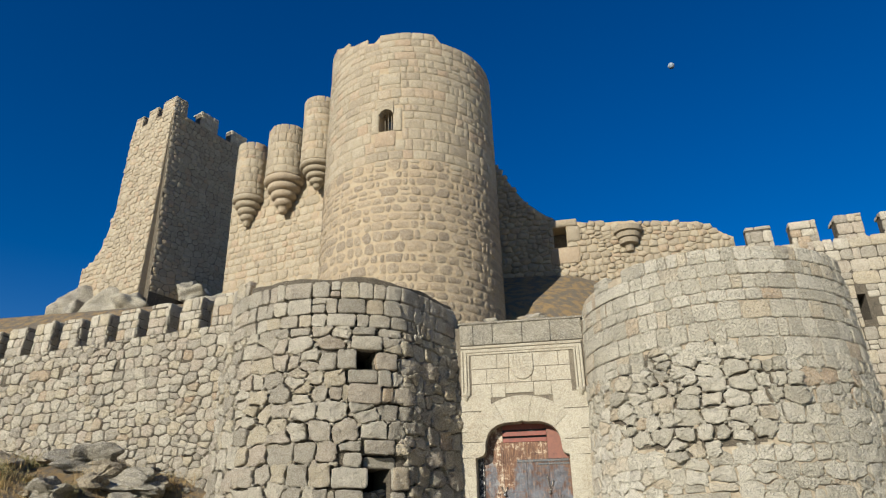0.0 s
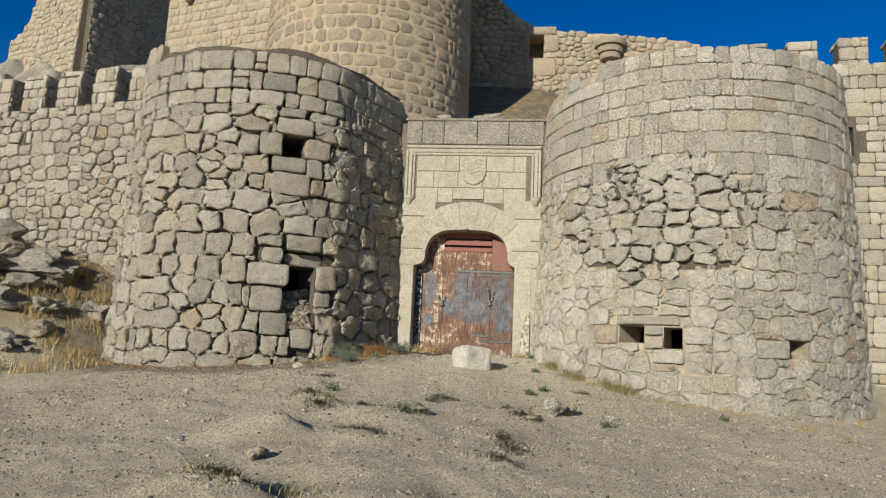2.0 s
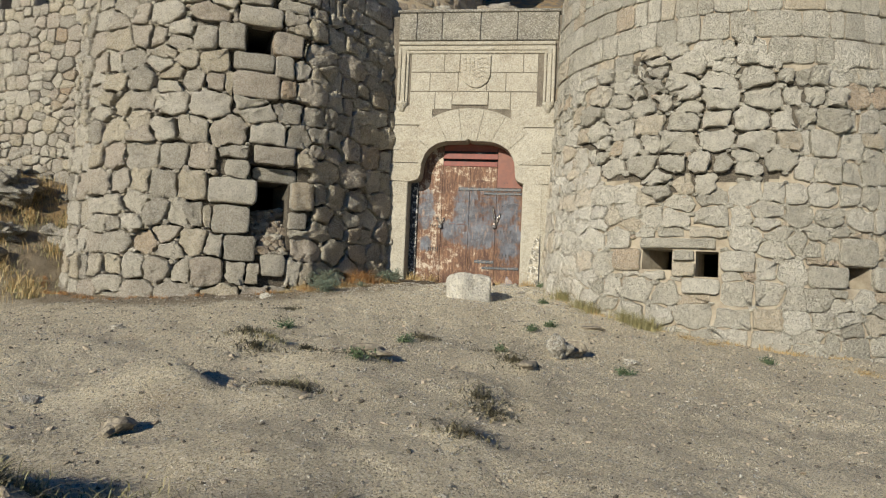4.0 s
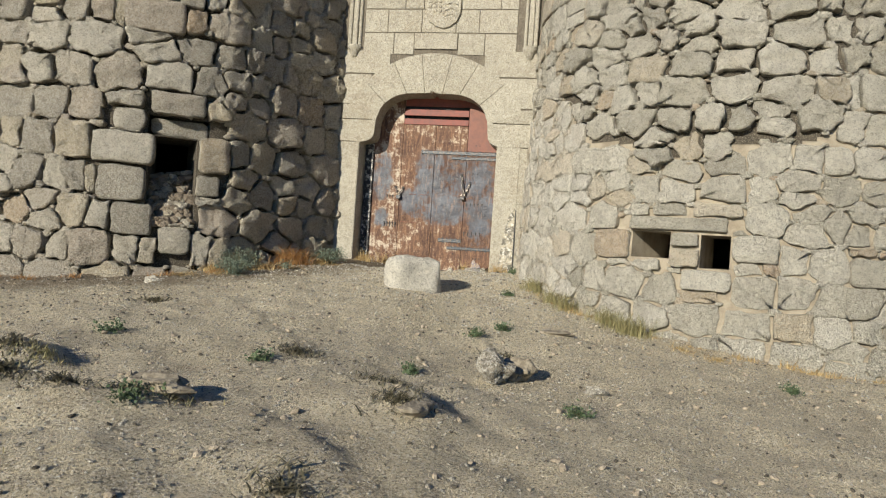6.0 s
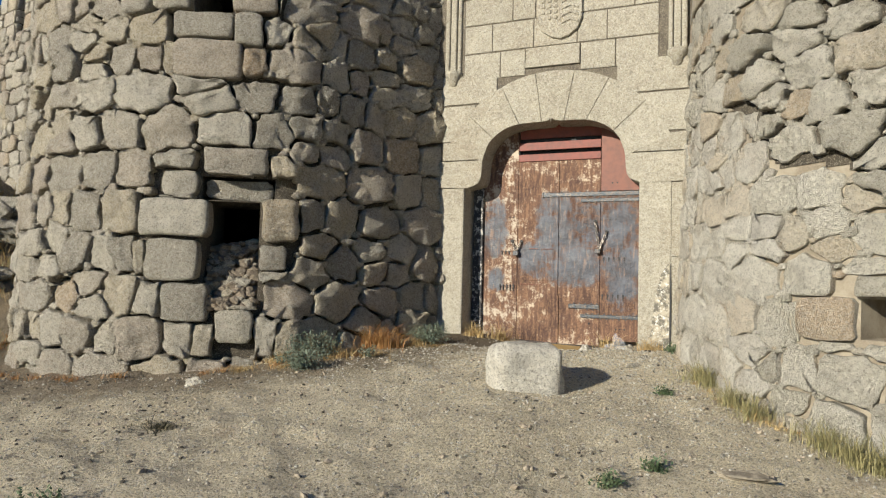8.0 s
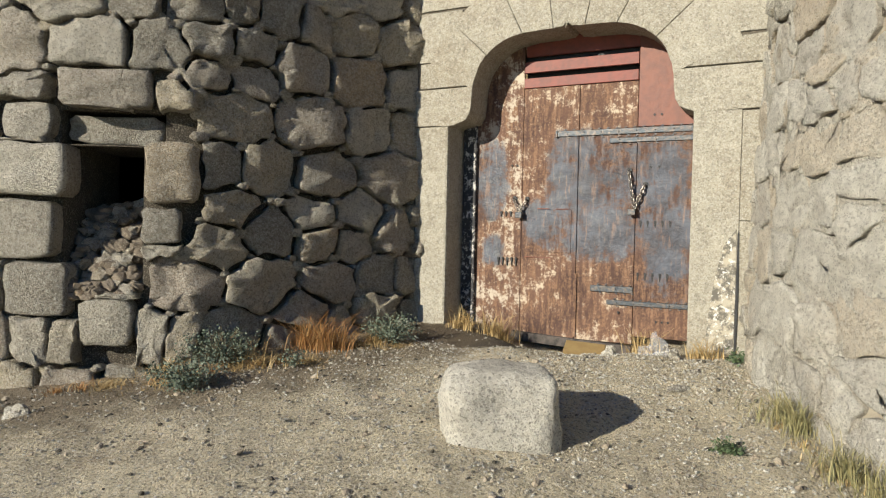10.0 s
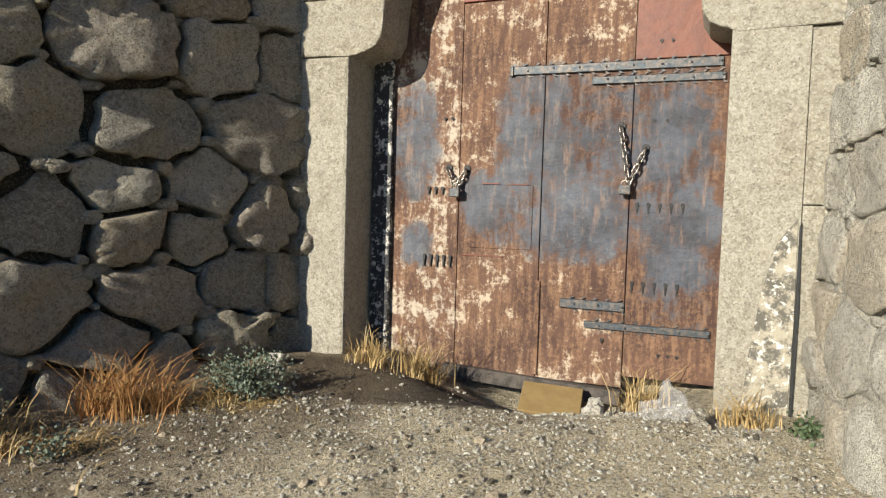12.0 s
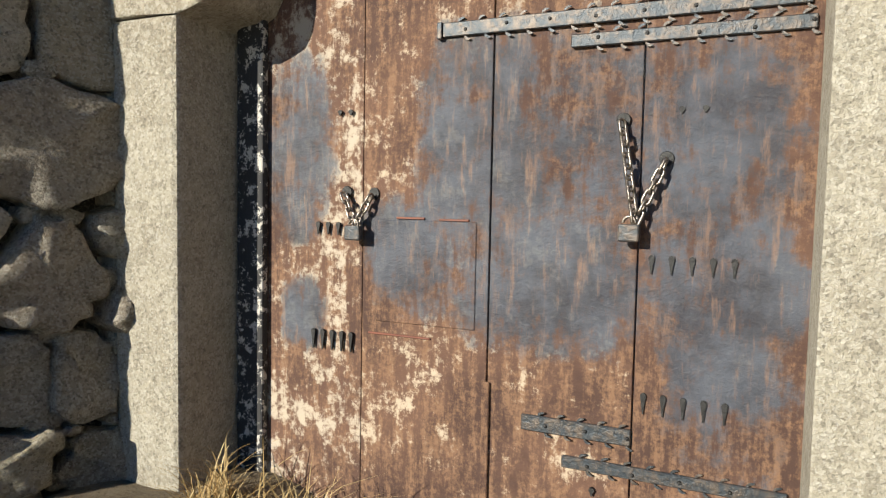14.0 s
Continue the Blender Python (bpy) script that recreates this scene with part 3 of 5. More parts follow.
raw("lintel", vs, fs, M_RUBBLE, tower_left, smooth=True)
# rubble of the wall's core, sloping out of the lower loophole
fill_v = lambda k: 0.44 + 0.62 * k
for i in range(150):
    k = rl.random()
    bm = rock_bm(rl.uniform(0.03, 0.11), i + 3, 0.3, 2 if i % 3 == 0 else 1, (1, 0.8, 0.6))
    u = rl.uniform(HOLE_L[0] + 0.03, HOLE_L[1] - 0.02)
    bmesh.ops.translate(bm, verts=bm.verts, vec=S_L(u, fill_v(k) + 0.25 * k * (u - HOLE_L[0]), 0.02 - k * 0.40))
    # mostly pinkish core, darkened: the loophole's shade is put into its colour
    part("fill_stone", bm, M_RUBBLE if i % 4 == 0 else M_SHADED_CORE, tower_left)
nu, nv = 10, 8
grid = [S_L(HOLE_L[0] + (HOLE_L[1] - HOLE_L[0]) * i / nu, fill_v(j / nv) + 0.25 * (j / nv) * 0.58 * i / nu + 0.03 * noise.noise((i * 0.9, j * 0.9, 3.0)), -0.02 - 0.42 * j / nv) for j in range(nv + 1) for i in range(nu + 1)]
under = [S_L(HOLE_L[0] + (HOLE_L[1] - HOLE_L[0]) * i / nu, 0.40, -0.02 - 0.8 * j) for j in (0, 1) for i in (0, nu)]
back = [S_L(HOLE_L[0], 1.05, -0.84), S_L(HOLE_L[1], 1.2, -0.84)]
o = len(grid)
faces = [(j * (nu + 1) + i, j * (nu + 1) + i + 1, (j + 1) * (nu + 1) + i + 1, (j + 1) * (nu + 1) + i) for j in range(nv) for i in range(nu)]
top_row = [nv * (nu + 1) + i for i in range(nu + 1)]
faces += [tuple(top_row) + (o + 5, o + 4), (o + 4, o + 5, o + 3, o + 2), (o, o + 2, o + 3, o + 1)]
raw("fill", grid + under + back, faces, M_SHADED_CORE, tower_left, smooth=True)
lay(blocks_l, tower_left, M_RUBBLE, near=lambda s: math.hypot((s[2] - dL(-45)) * 0.8, s[3] - 1.2), limit=280)

# ---- round gate tower on the open side ----
RX, RY = 4.55, -0.10
S_R, RR = round_surface(RX, RY, 3.17, 2.93, -0.7, 5.4)
dR = lambda a: RR * radians(a)


def top_right(u):
    return 5.42 + 0.03 * noise.noise((u * 1.3, 9.0, 0.0)) + 0.05 * math.cos(u / RR + 1.6)


tower_right = empty("gate_tower", label="round granite tower with coursed upper walling and a patch of rough rubble", category="tower", kind="structure")
SL = [(dR(-123.6), dR(-115.6), 0.44, 0.73), (dR(-109.8), dR(-104.4), 0.36, 0.71), (dR(-73.6), dR(-67.2), 0.28, 0.57)]
shell("core", lambda u, v, d: S_R(u, v, d - 0.012), steps(dR(-330), dR(30), 90), steps(-1.6, 5.38, 22), SL, 0.9, M_MORTAR_PALE, tower_right, top_right)
# cap added out of sight so that no daylight fills this tower
cap = lathe_bm([(0.01, 4.6), (2.2, 4.6), (2.2, 4.45), (0.01, 4.45)], 32)
bmesh.ops.translate(cap, verts=cap.verts, vec=(RX, RY, 0))
part("hidden_cap", cap, M_DARK_FILL, tower_right)


frame_r = [(-124.0, -105.0, 0.74, 0.90), (-115.4, -110.0, 0.58, 0.72), (-115.6, -109.8, 0.36, 0.56), (-113.0, -104.0, 0.12, 0.34), (-132.0, -123.8, 0.42, 0.74),
           (-104.2, -96.0, 0.44, 0.72), (-76.0, -66.0, 0.58, 0.96), (-84.0, -73.8, 0.27, 0.57), (-67.0, -59.0, 0.26, 0.60)]
avoid_r = SL + [(dR(a), dR(b), c, d) for a, b, c, d in frame_r]
def patch_right(u, v):
    return math.hypot((math.degrees(u / RR) + 114) / 34, (v - 2.6) / 1.15) + 0.35 * noise.noise((u * 1.1, v * 1.1, 7.0))


blocks_r = masonry(S_R, dR(-190), dR(40), 3.30, 5.6, 0.30, 0.38, 23, wave=0.02, fine=0.5, top=top_right, style=lambda u, v: None if patch_right(u, v) < 1 else (0.36, 0.28, 0.11, 0.035, 0.007, 0.06))
blocks_r = [b for b in blocks_r if patch_right(b[2], b[3]) > 0.86]
low_r = rubble(S_R, dR(-190), dR(40), -1.0, 3.9, 0.31, 0.37, 24, jit=0.10, gap=0.013, proud=0.035, small=0.22, jag=0.9, chink=0.35, holes=avoid_r, fine=0.8, only=lambda u, v: v < 3.34 and patch_right(u, v) >= 1.0)
patch_r = rubble(S_R, dR(-190), dR(40), 0.9, 4.2, 0.27, 0.38, 27, jit=0.12, gap=0.017, proud=0.085, small=0.2, jag=1.2, chink=0.35, holes=avoid_r, fine=1.2, asp=0.72, only=lambda u, v: patch_right(u, v) < 1.0)
# dark sheet behind the rough patch: shade of its deep joints put into colour
cells_v, cells_f, index = [], [], {}
for i in range(110):
    for j in range(70):
        u0, v0 = dR(-160) + 0.045 * i, 0.95 + 0.045 * j
        if patch_right(u0 + 0.022, v0 + 0.022) > 0.97:
            continue
        quad = []
        for p in ((i, j), (i + 1, j), (i + 1, j + 1), (i, j + 1)):
            if p not in index:
                index[p] = len(cells_v)
                cells_v.append(S_R(dR(-160) + 0.045 * p[0], 0.95 + 0.045 * p[1], -0.004))
            quad.append(index[p])
        cells_f.append(quad)
raw("joint_shade", cells_v, cells_f, M_SHADED_MORTAR, tower_right, smooth=True)
LIME_TOP = 2.4
lime_end = lambda v: dR(-137) + 0.22 * noise.noise((v * 1.7, 4.0, 2.0)) + 0.08 * noise.noise((v * 6.0, 4.0, 2.0))


def is_limed(b):
    v = b[3] - 50 if b[3] > 30 else b[3]
    return b[2] < lime_end(v) and v < LIME_TOP


blocks_r += [b for b in low_r + patch_r if not is_limed(b)]
for a, b, c, d in frame_r:
    pts, mid = block_points([(dR(a), c), (dR(b), c), (dR(b), d), (dR(a), d)], 0.008, 0.12, rl, 0.3)
    vs, fs = one_stone(S_R, pts, mid, 0.06, rl, 0.1, 0.8)
    raw("stone", vs, fs, M_LIGHT, tower_right, smooth=True)
# patched and limewashed work beside the gate
M_LIME_SKIN = stone_mat("limewash_render", [(0.0, (0.651, 0.607, 0.510)), (1.0, (0.651, 0.607, 0.510))], 0.35, stain=(0.528, 0.396, 0.246), stain_amount=0.6, relief=0.06, fine=0.016)
S_RL, _ = round_surface(RX, RY, 3.183, 2.943, -0.7, 5.4)
NL, ML = 56, 110


def lime_out(u, v):
    """How far the render stands out: uneven, hollowed and fallen away in places."""
    return 0.022 * noise.noise((u * 4.5, v * 4.5, 2.0)) + 0.016 * noise.noise((u * 11, v * 11, 5.0)) - 0.10 * smooth01((noise.noise((u * 2.8, v * 3.4, 8.0)) - 0.28) / 0.2)


lime_grid = []
for j in range(ML + 1):
    v = -1.0 + (LIME_TOP + 1.0) * j / ML
    for i in range(NL + 1):
        u = dR(-190) + (lime_end(v) - dR(-190)) * i / NL
        rim = max(smooth01((i - NL + 5) / 5), smooth01((j - ML + 5) / 5))
        lime_grid.append(S_RL(u, v, lime_out(u, v) - 0.07 * rim))
raw("limewash", lime_grid, [(j * (NL + 1) + i, j * (NL + 1) + i + 1, (j + 1) * (NL + 1) + i + 1, (j + 1) * (NL + 1) + i) for j in range(ML) for i in range(NL)], M_LIME_SKIN, tower_right, smooth=True)
M_LIMED = stone_mat("limewashed_granite", [(0.0, (0.556, 0.520, 0.448)), (0.6, (0.663, 0.627, 0.538)), (1.0, (0.591, 0.502, 0.376))], 0.3, stain=(0.520, 0.412, 0.287), stain_amount=0.4, relief=0.03, fine=0.01)
lay([b for b in low_r if is_limed(b)], tower_right, M_LIMED, limit=60)
lay(blocks_r, tower_right, M_LIGHT, near=lambda s: math.hypot((s[2] - dR(-118)) * 0.7, s[3] - 1.6), limit=230)

# ---- gate wall ----
GY = -0.45
gate = empty("gate_wall", label="dressed granite gateway with a lobed arch, carved shield and moulded frame", category="gateway", kind="structure")


def intrados(n=10):
    """The opening's edge from the foot of one jamb to the other: shoulders, flat arch and a small ogee tip."""
    left = [(-1.12, -0.4), (-1.12, 1.93), (-1.08, 1.95), (-1.0, 1.96), (-0.94, 1.99), (-0.905, 2.05), (-0.895, 2.13), (-0.885, 2.25)]
    for i in range(1, n + 1):
        a = math.pi * (1 - 0.5 * i / n)
        left.append((-0.36 + 0.52 * math.cos(a) * (1 if i < n else 1), 2.25 + 0.45 * math.sin(a)))
    left += [(-0.14, 2.705), (-0.06, 2.715), (-0.02, 2.75)]
    right = [(-x - 0.045 if z > 1.8 else -x - 0.09, z) for x, z in left]
    right[0], right[1] = (1.01, -0.4), (1.01, 1.93)
    return left + [(-0.015, 2.775)] + right[::-1]


INNER = intrados()
outer = [(1.75, -0.4), (1.75, 5.05), (-1.75, 5.05), (-1.75, -0.4)]
wide = [(x * 1.03 + (0.012 if x > 0 else -0.012), z + (0.02 if z > 1.9 else 0)) for x, z in INNER]
part("core", prism_bm(wide + outer, GY + 0.022, 0.55), M_DARK_FILL, gate)


def lump(name, outline, y0, y1, mat, bevel=0.012, label="", parent=None):
    return part(name, prism_bm(outline, y0, y1, bevel), mat, parent or gate, label)


def rect(x0, x1, z0, z1):
    return [(x0, z0), (x1, z0), (x1, z1), (x0, z1)]


# jambs, one tall stone each, with the lobed imposts over them
lump("jamb_stone", rect(-1.465, -1.12, -0.3, 1.94), GY, -0.02, M_DRESSED, 0.025)
lump("jamb_stone", rect(1.003, 1.348, -0.3, 1.94), GY, -0.02, M_DRESSED, 0.004)
lump("impost", [p for p in INNER if p[0] < 0 and 1.9 < p[1] < 2.2][:] + [(-0.885, 2.28), (-1.465, 2.28), (-1.465, 1.945), (-1.12, 1.945)], GY - 0.004, -0.02, M_DRESSED, 0.012)
rs = [p for p in INNER if p[0] > 0 and 1.9 < p[1] < 2.2][::-1]
lump("impost", (rs + [(0.84, 2.28), (1.50, 2.28), (1.50, 1.945), (1.01, 1.945)])[::-1], GY - 0.004, -0.02, M_DRESSED, 0.012)

# voussoirs between the arch and its extrados
EDGE = [p for p in INNER if p[1] >= 2.249]


def on_edge(a):
    """The point of the arch edge at the bearing a from the arch's middle."""
    best = min(EDGE, key=lambda p: abs(math.atan2(p[1] - 1.9, p[0] + 0.015) - a))
    return best


def extrados(a):
    return (-0.0 + 1.44 * math.cos(a), 1.98 + 1.34 * math.sin(a))


cuts = [radians(a) for a in (158, 139, 117, 99, 80, 63, 42, 21)]
for a, b in zip(cuts, cuts[1:]):
    inner = [p for p in EDGE if b + 0.004 < math.atan2(p[1] - 1.9, p[0] + 0.015) < a - 0.004]

    def cut_at(c):
        d = (math.cos(c), math.sin(c))
        prev = None
        for p in EDGE:
            s = (p[0] + 0.015) * d[1] - (p[1] - 1.9) * d[0]
            if prev is not None and prev[0] * s <= 0 and prev[0] != s:
                k = prev[0] / (prev[0] - s)
                return (prev[1][0] + (p[0] - prev[1][0]) * k, prev[1][1] + (p[1] - prev[1][1]) * k)
            prev = (s, p)
        return EDGE[0] if c > 1.57 else EDGE[-1]
    ia, ib = cut_at(a), cut_at(b)
    g = 0.005
    ring = [ia] + inner + [ib] + [extrados(b + (a - b) * i / 5) for i in range(6)]
    mx, mz = sum(p[0] for p in ring) / len(ring), sum(p[1] for p in ring) / len(ring)
    ring = [(mx + (x - mx) * 0.992, mz + (z - mz) * 0.992) for x, z in ring]
    lump("voussoir", ring[::-1], GY - 0.006, -0.02, M_DRESSED, 0.008)
lump("springer", [(-0.892, 2.29), (-0.87, 2.385), (-1.33, 2.52), (-1.42, 2.52), (-1.42, 2.29)], GY - 0.003, -0.02, M_DRESSED, 0.008)
lump("springer", [(0.845, 2.29), (1.52, 2.29), (1.52, 2.50), (1.34, 2.49), (0.83, 2.37)], GY - 0.003, -0.02, M_DRESSED, 0.008)
# spandrels
for x0, x1, z0, z1 in ((-1.45, -1.0, 2.53, 2.98), (-1.45, -0.72, 3.0, 3.36), (1.0, 1.62, 2.52, 2.96), (0.74, 1.62, 2.98, 3.36), (-1.72, -1.47, -0.3, 1.2), (-1.72, -1.47, 1.22, 2.5), (1.351, 1.75, -0.3, 1.10), (1.351, 1.75, 1.106, 1.93)):
    lump("ashlar", rect(x0, x1, z0, z1), GY + 0.004, 0.0, M_DRESSED, 0.006)
# courses over the arch
for z0, z1, xs in ((3.30, 3.62, (-1.16, -0.68, -0.36, 0.31, 0.72, 1.20)), (3.635, 3.98, (-1.16, -0.79, -0.26, 0.27, 0.62, 1.20)), (3.995, 4.33, (-1.16, -0.53, -0.24, 0.27, 0.93, 1.20))):
    for x0, x1 in zip(xs, xs[1:]):
        tablet = z0 == 3.30 and x0 == -0.36
        lump("ashlar", rect(x0 + 0.005, x1 - 0.005, z0 + (0.08 if tablet else 0), z1), GY + (-0.012 if tablet else 0.006 + 0.004 * ((x0 * 7) % 1)), 0.0, M_DRESSED, 0.009)
# moulded frame: two rolls and a hollow, turned down at both sides onto corbels
for k, (off, r) in enumerate(((0.0, 0.035), (0.085, 0.045), (0.155, 0.03))):
    for x0, x1 in ((-1.40 + 0.0, 1.50),):
        bm = box_bm(x0 + k * 0.0, x1, GY - 0.05 + 0.018 * k, 0.0, 4.52 - off - r, 4.52 - off + r, 0.022, 3)
        part("moulding", bm, M_DRESSED, gate, smooth=False)
for x, sgn in ((-1.40, 1), (1.50, -1)):
    for k, (off, r) in enumerate(((0.025, 0.03), (0.10, 0.04), (0.175, 0.025))):
        xm = x + sgn * off
        part("moulding", box_bm(xm - r, xm + r, GY - 0.045 + 0.016 * k, 0.0, 3.42, 4.45, 0.02, 3), M_DRESSED, gate)
    bm = lathe_bm([(0.005, -0.19), (0.05, -0.17), (0.07, -0.1), (0.11, -0.05), (0.115, 0.0), (0.005, 0.0)], 14)
    bmesh.ops.translate(bm, verts=bm.verts, vec=(x + sgn * 0.10, GY + 0.02, 3.42))
    part("corbel", bm, M_DRESSED, gate, smooth=True)
# weathered top band
xs = (-1.42, -1.08, -0.6, 0.12, 0.80, 1.55)
for x0, x1 in zip(xs, xs[1:]):
    lump("coping", rect(x0 + 0.004, x1 - 0.004, 4.585, 5.12), GY - 0.02 + 0.01 * ((x0 * 3) % 1), 0.5, M_WEATHERED, 0.02)
lump("coping", rect(-1.45, 1.58, 5.10, 5.16), GY - 0.05, 0.5, M_WEATHERED, 0.02)
# carved shield, its field in relief
sh = [(-0.27, 4.30), (0.27, 4.30), (0.27, 3.93), (0.22, 3.80), (0.12, 3.72), (0.02, 3.69), (-0.10, 3.72), (-0.21, 3.80), (-0.27, 3.93)]
shield = lump("shield", [(x + 0.06, z) for x, z in sh][::-1], GY - 0.03, GY + 0.05, M_DRESSED, 0.012)
for i in range(3):
    for j in range(5):
        bm = box_bm(-0.165 + i * 0.075, -0.115 + i * 0.075, GY - 0.045, GY - 0.02, 3.93 + j * 0.07, 3.975 + j * 0.07, 0.008, 1)
        if not (j == 0 and i == 0):
            part("relief", bm, M_DRESSED, shield)
for j in range(5):
    z = 3.86 + j * 0.085
    part("relief", prism_bm([(0.09, z), (0.19, z + 0.05), (0.29, z), (0.29, z + 0.03), (0.19, z + 0.08), (0.09, z + 0.03)], GY - 0.043, GY - 0.02, 0.006), M_DRESSED, shield)

# loose stones on the coping
for x, s, k in ((-1.2, 0.13, 1), (-0.62, 0.16, 2), (0.15, 0.15, 3), (0.42, 0.2, 4), (0.62, 0.14, 5), (-1.0, 0.09, 6)):
    bm = rock_bm(s, k + 40, 0.3, 2, (1.3, 0.8, 0.65))
    st = part("loose_stone", bm, M_RUBBLE, None, smooth=True)
    st.location = (x, GY + 0.2, 5.15 + s * 0.5)
    tagged(st, "loose weathered granite stone lying on the gateway coping", "stone", "stones on the coping")

# ---- curtain wall with merlons over the bank ----
curtain = empty("curtain_wall", label="long crenellated rubble granite curtain wall", category="wall", kind="structure")
S_C, LC = flat_surface(-30.0, 5.05, -6.9, 0.22, 0.02, 2.0)
WALL_TOP = 5.95
shell("core", S_C, steps(0, LC, 30), steps(-1.0, WALL_TOP, 10), [], 0.9, M_SHADED_MORTAR, curtain)
slots = [(LC - 2.75 - k * 2.35, LC - 2.67 - k * 2.35, 4.98, 5.26) for k in range(4)]
blocks_c = rubble(S_C, 8.0, LC, 0.0, WALL_TOP, 0.31, 0.36, 37, jit=0.13, gap=0.012, proud=0.05, small=0.2, jag=0.6, chink=0.1, holes=slots)
lay(blocks_c, curtain, M_RUBBLE, near=lambda s: LC - s[2], limit=290)
for h in slots:
    c = [S_C(h[i], h[j], 0.012) for i, j in ((0, 2), (1, 2), (1, 3), (0, 3))]
    b = [S_C(h[i], h[j], -0.35) for i, j in ((0, 2), (1, 2), (1, 3), (0, 3))]
    raw("drain_slot", c[:1] + c[1:] + b, [(0, 1, 5, 4), (1, 2, 6, 5), (2, 3, 7, 6), (3, 0, 4, 7), (4, 5, 6, 7)], M_DARK_FILL, curtain)


def merlon(S, ua, ub, z0, z1, depth, seed, parent, mat=M_BLOCK, course=0.30, width=0.34):
    """A crenellation: a core and its own blocks on the sides that show."""
    mer = empty("merlon")
    mer.parent = parent
    q = [S(u, z, d) for z in (z0 - 0.02, z1 - 0.03) for u, d in ((ua + 0.03, -0.03), (ub - 0.03, -0.03), (ub - 0.03, 0.03 - depth), (ua + 0.03, 0.03 - depth))]
    raw("core", q, [(3, 2, 1, 0), (4, 5, 6, 7), (0, 1, 5, 4), (1, 2, 6, 5), (2, 3, 7, 6), (3, 0, 4, 7)], M_SHADED_MORTAR, mer)
    bl = masonry(S, ua, ub, z0, z1 - 0.05, course, width, seed, wave=0.0, jag=0.3, cut=0.12, proud=0.03, gap=0.008, split=0.05, top=lambda u: z1 - 0.06)

    def side(u, v, d):
        return S(ub + d - 0.03, v, -u)
    bl += masonry(side, 0.0, depth, z0, z1 - 0.05, course, width, seed + 1, wave=0.0, jag=0.3, cut=0.12, proud=0.03, gap=0.008, split=0.05, top=lambda u: z1 - 0.06)

    def over(u, v, d):
        return S(u, z1 - 0.05 + d, -v)
    bl += masonry(over, ua, ub, 0.0, depth - 0.05, 0.3, width, seed + 2, wave=0.0, jag=0.3, cut=0.12, proud=0.04, gap=0.006)
    vv, ff = [], []
    for vs, fs, *_ in bl:
        o = len(vv)
        vv += vs
        ff += [tuple(i + o for i in f) for f in fs]
    tagged(raw("stonework", vv, ff, mat, mer, smooth=True), kind="stuff")


for k in range(13):
    ub = LC - 1.12 - k * 1.18
    merlon(S_C, ub - 0.74, ub, WALL_TOP, WALL_TOP + 0.98, 0.46, 60 + 3 * k, curtain)

# ---- great round keep ----
KX, KY = -5.1, 10.7
S_K, RK = round_surface(KX, KY, 4.08, 3.86, 5.0, 21.0)
dK = lambda a: RK * radians(a)


def top_keep(u):
    a = math.degrees(u / RK)
    return 20.7 + 1.5 * smooth01((-a - 95) / 70) + 0.12 * noise.noise((u, 2.0, 5.0)) + (0.35 if -100 < a < -62 else 0)


keep = empty("keep", label="great round keep of warm granite with one small window", category="tower", kind="structure")
KW = (dK(-97.5), dK(-88.5), 15.95, 17.1)
shell("core", S_K, steps(dK(-260), dK(100), 80), steps(4.0, 20.6, 16), [KW], 1.0, M_MORTAR_WARM, keep, top_keep)
kf = [(-99.5, -88.0, 17.07, 17.5), (-102.5, -97.7, 15.9, 17.05), (-88.3, -83.0, 15.9, 17.05), (-100.0, -87.0, 15.2, 15.9), (-98.0, -84.0, 18.3, 18.9)]
blocks_k = masonry(S_K, dK(-215), dK(35), 5.0, 22.5, 0.42, 0.52, 71, wave=0.02, holes=[KW] + [(dK(a), dK(b), c, d) for a, b, c, d in kf], top=top_keep,
                   style=lambda u, v: (0.52, 0.25, 0.1, 0.022, 0.010, 0.06) if v > 14.3 else (0.5, 0.7, 0.22, 0.018, 0.034, 0.2))
for a, b, c, d in kf:
    pts, mid = block_points([(dK(a), c), (dK(b), c), (dK(b), d), (dK(a), d)], 0.01, 0.05, rl, 0.2)
    vs, fs = one_stone(S_K, pts, mid, 0.04, rl, 0.05)
    raw("stone", vs, fs, M_WARM, keep, smooth=True)
lay([b for b in blocks_k if b[3] > 14.3], keep, M_WARM, near=lambda s: math.hypot(s[2] - dK(-85), (s[3] - 17) * 0.7), limit=190)
lay([b for b in blocks_k if b[3] <= 14.3], keep, M_BROWN_STONE, near=lambda s: math.hypot(s[2] - dK(-85), s[3] - 13), limit=100)
# round head of the window
bm = prism_bm([(-0.31, 0.0), (-0.30, 0.04), (-0.2, 0.2), (0.0, 0.27), (0.2, 0.2), (0.30, 0.04), (0.31, 0.0), (0.34, 0.36), (-0.34, 0.36)][::-1], -0.05, 0.3)
bmesh.ops.transform(bm, verts=bm.verts, matrix=Matrix.Translation(S_K((KW[0] + KW[1]) / 2, 16.76, 0.0)) @ Matrix.Rotation(radians(-93.75 + 90), 4, "Z"))
part("window_head", bm, M_WARM, keep)
for k in range(3):
    bm = lathe_bm([(0.0, 0), (0.02, 0), (0.02, 1.1), (0.0, 1.1)], 8)
    u = KW[0] + (KW[1] - KW[0]) * (k + 1) / 4
    bmesh.ops.translate(bm, verts=bm.verts, vec=S_K(u, 15.95, -0.35))
    part("window_bar", bm, M_DARK_FILL, keep)

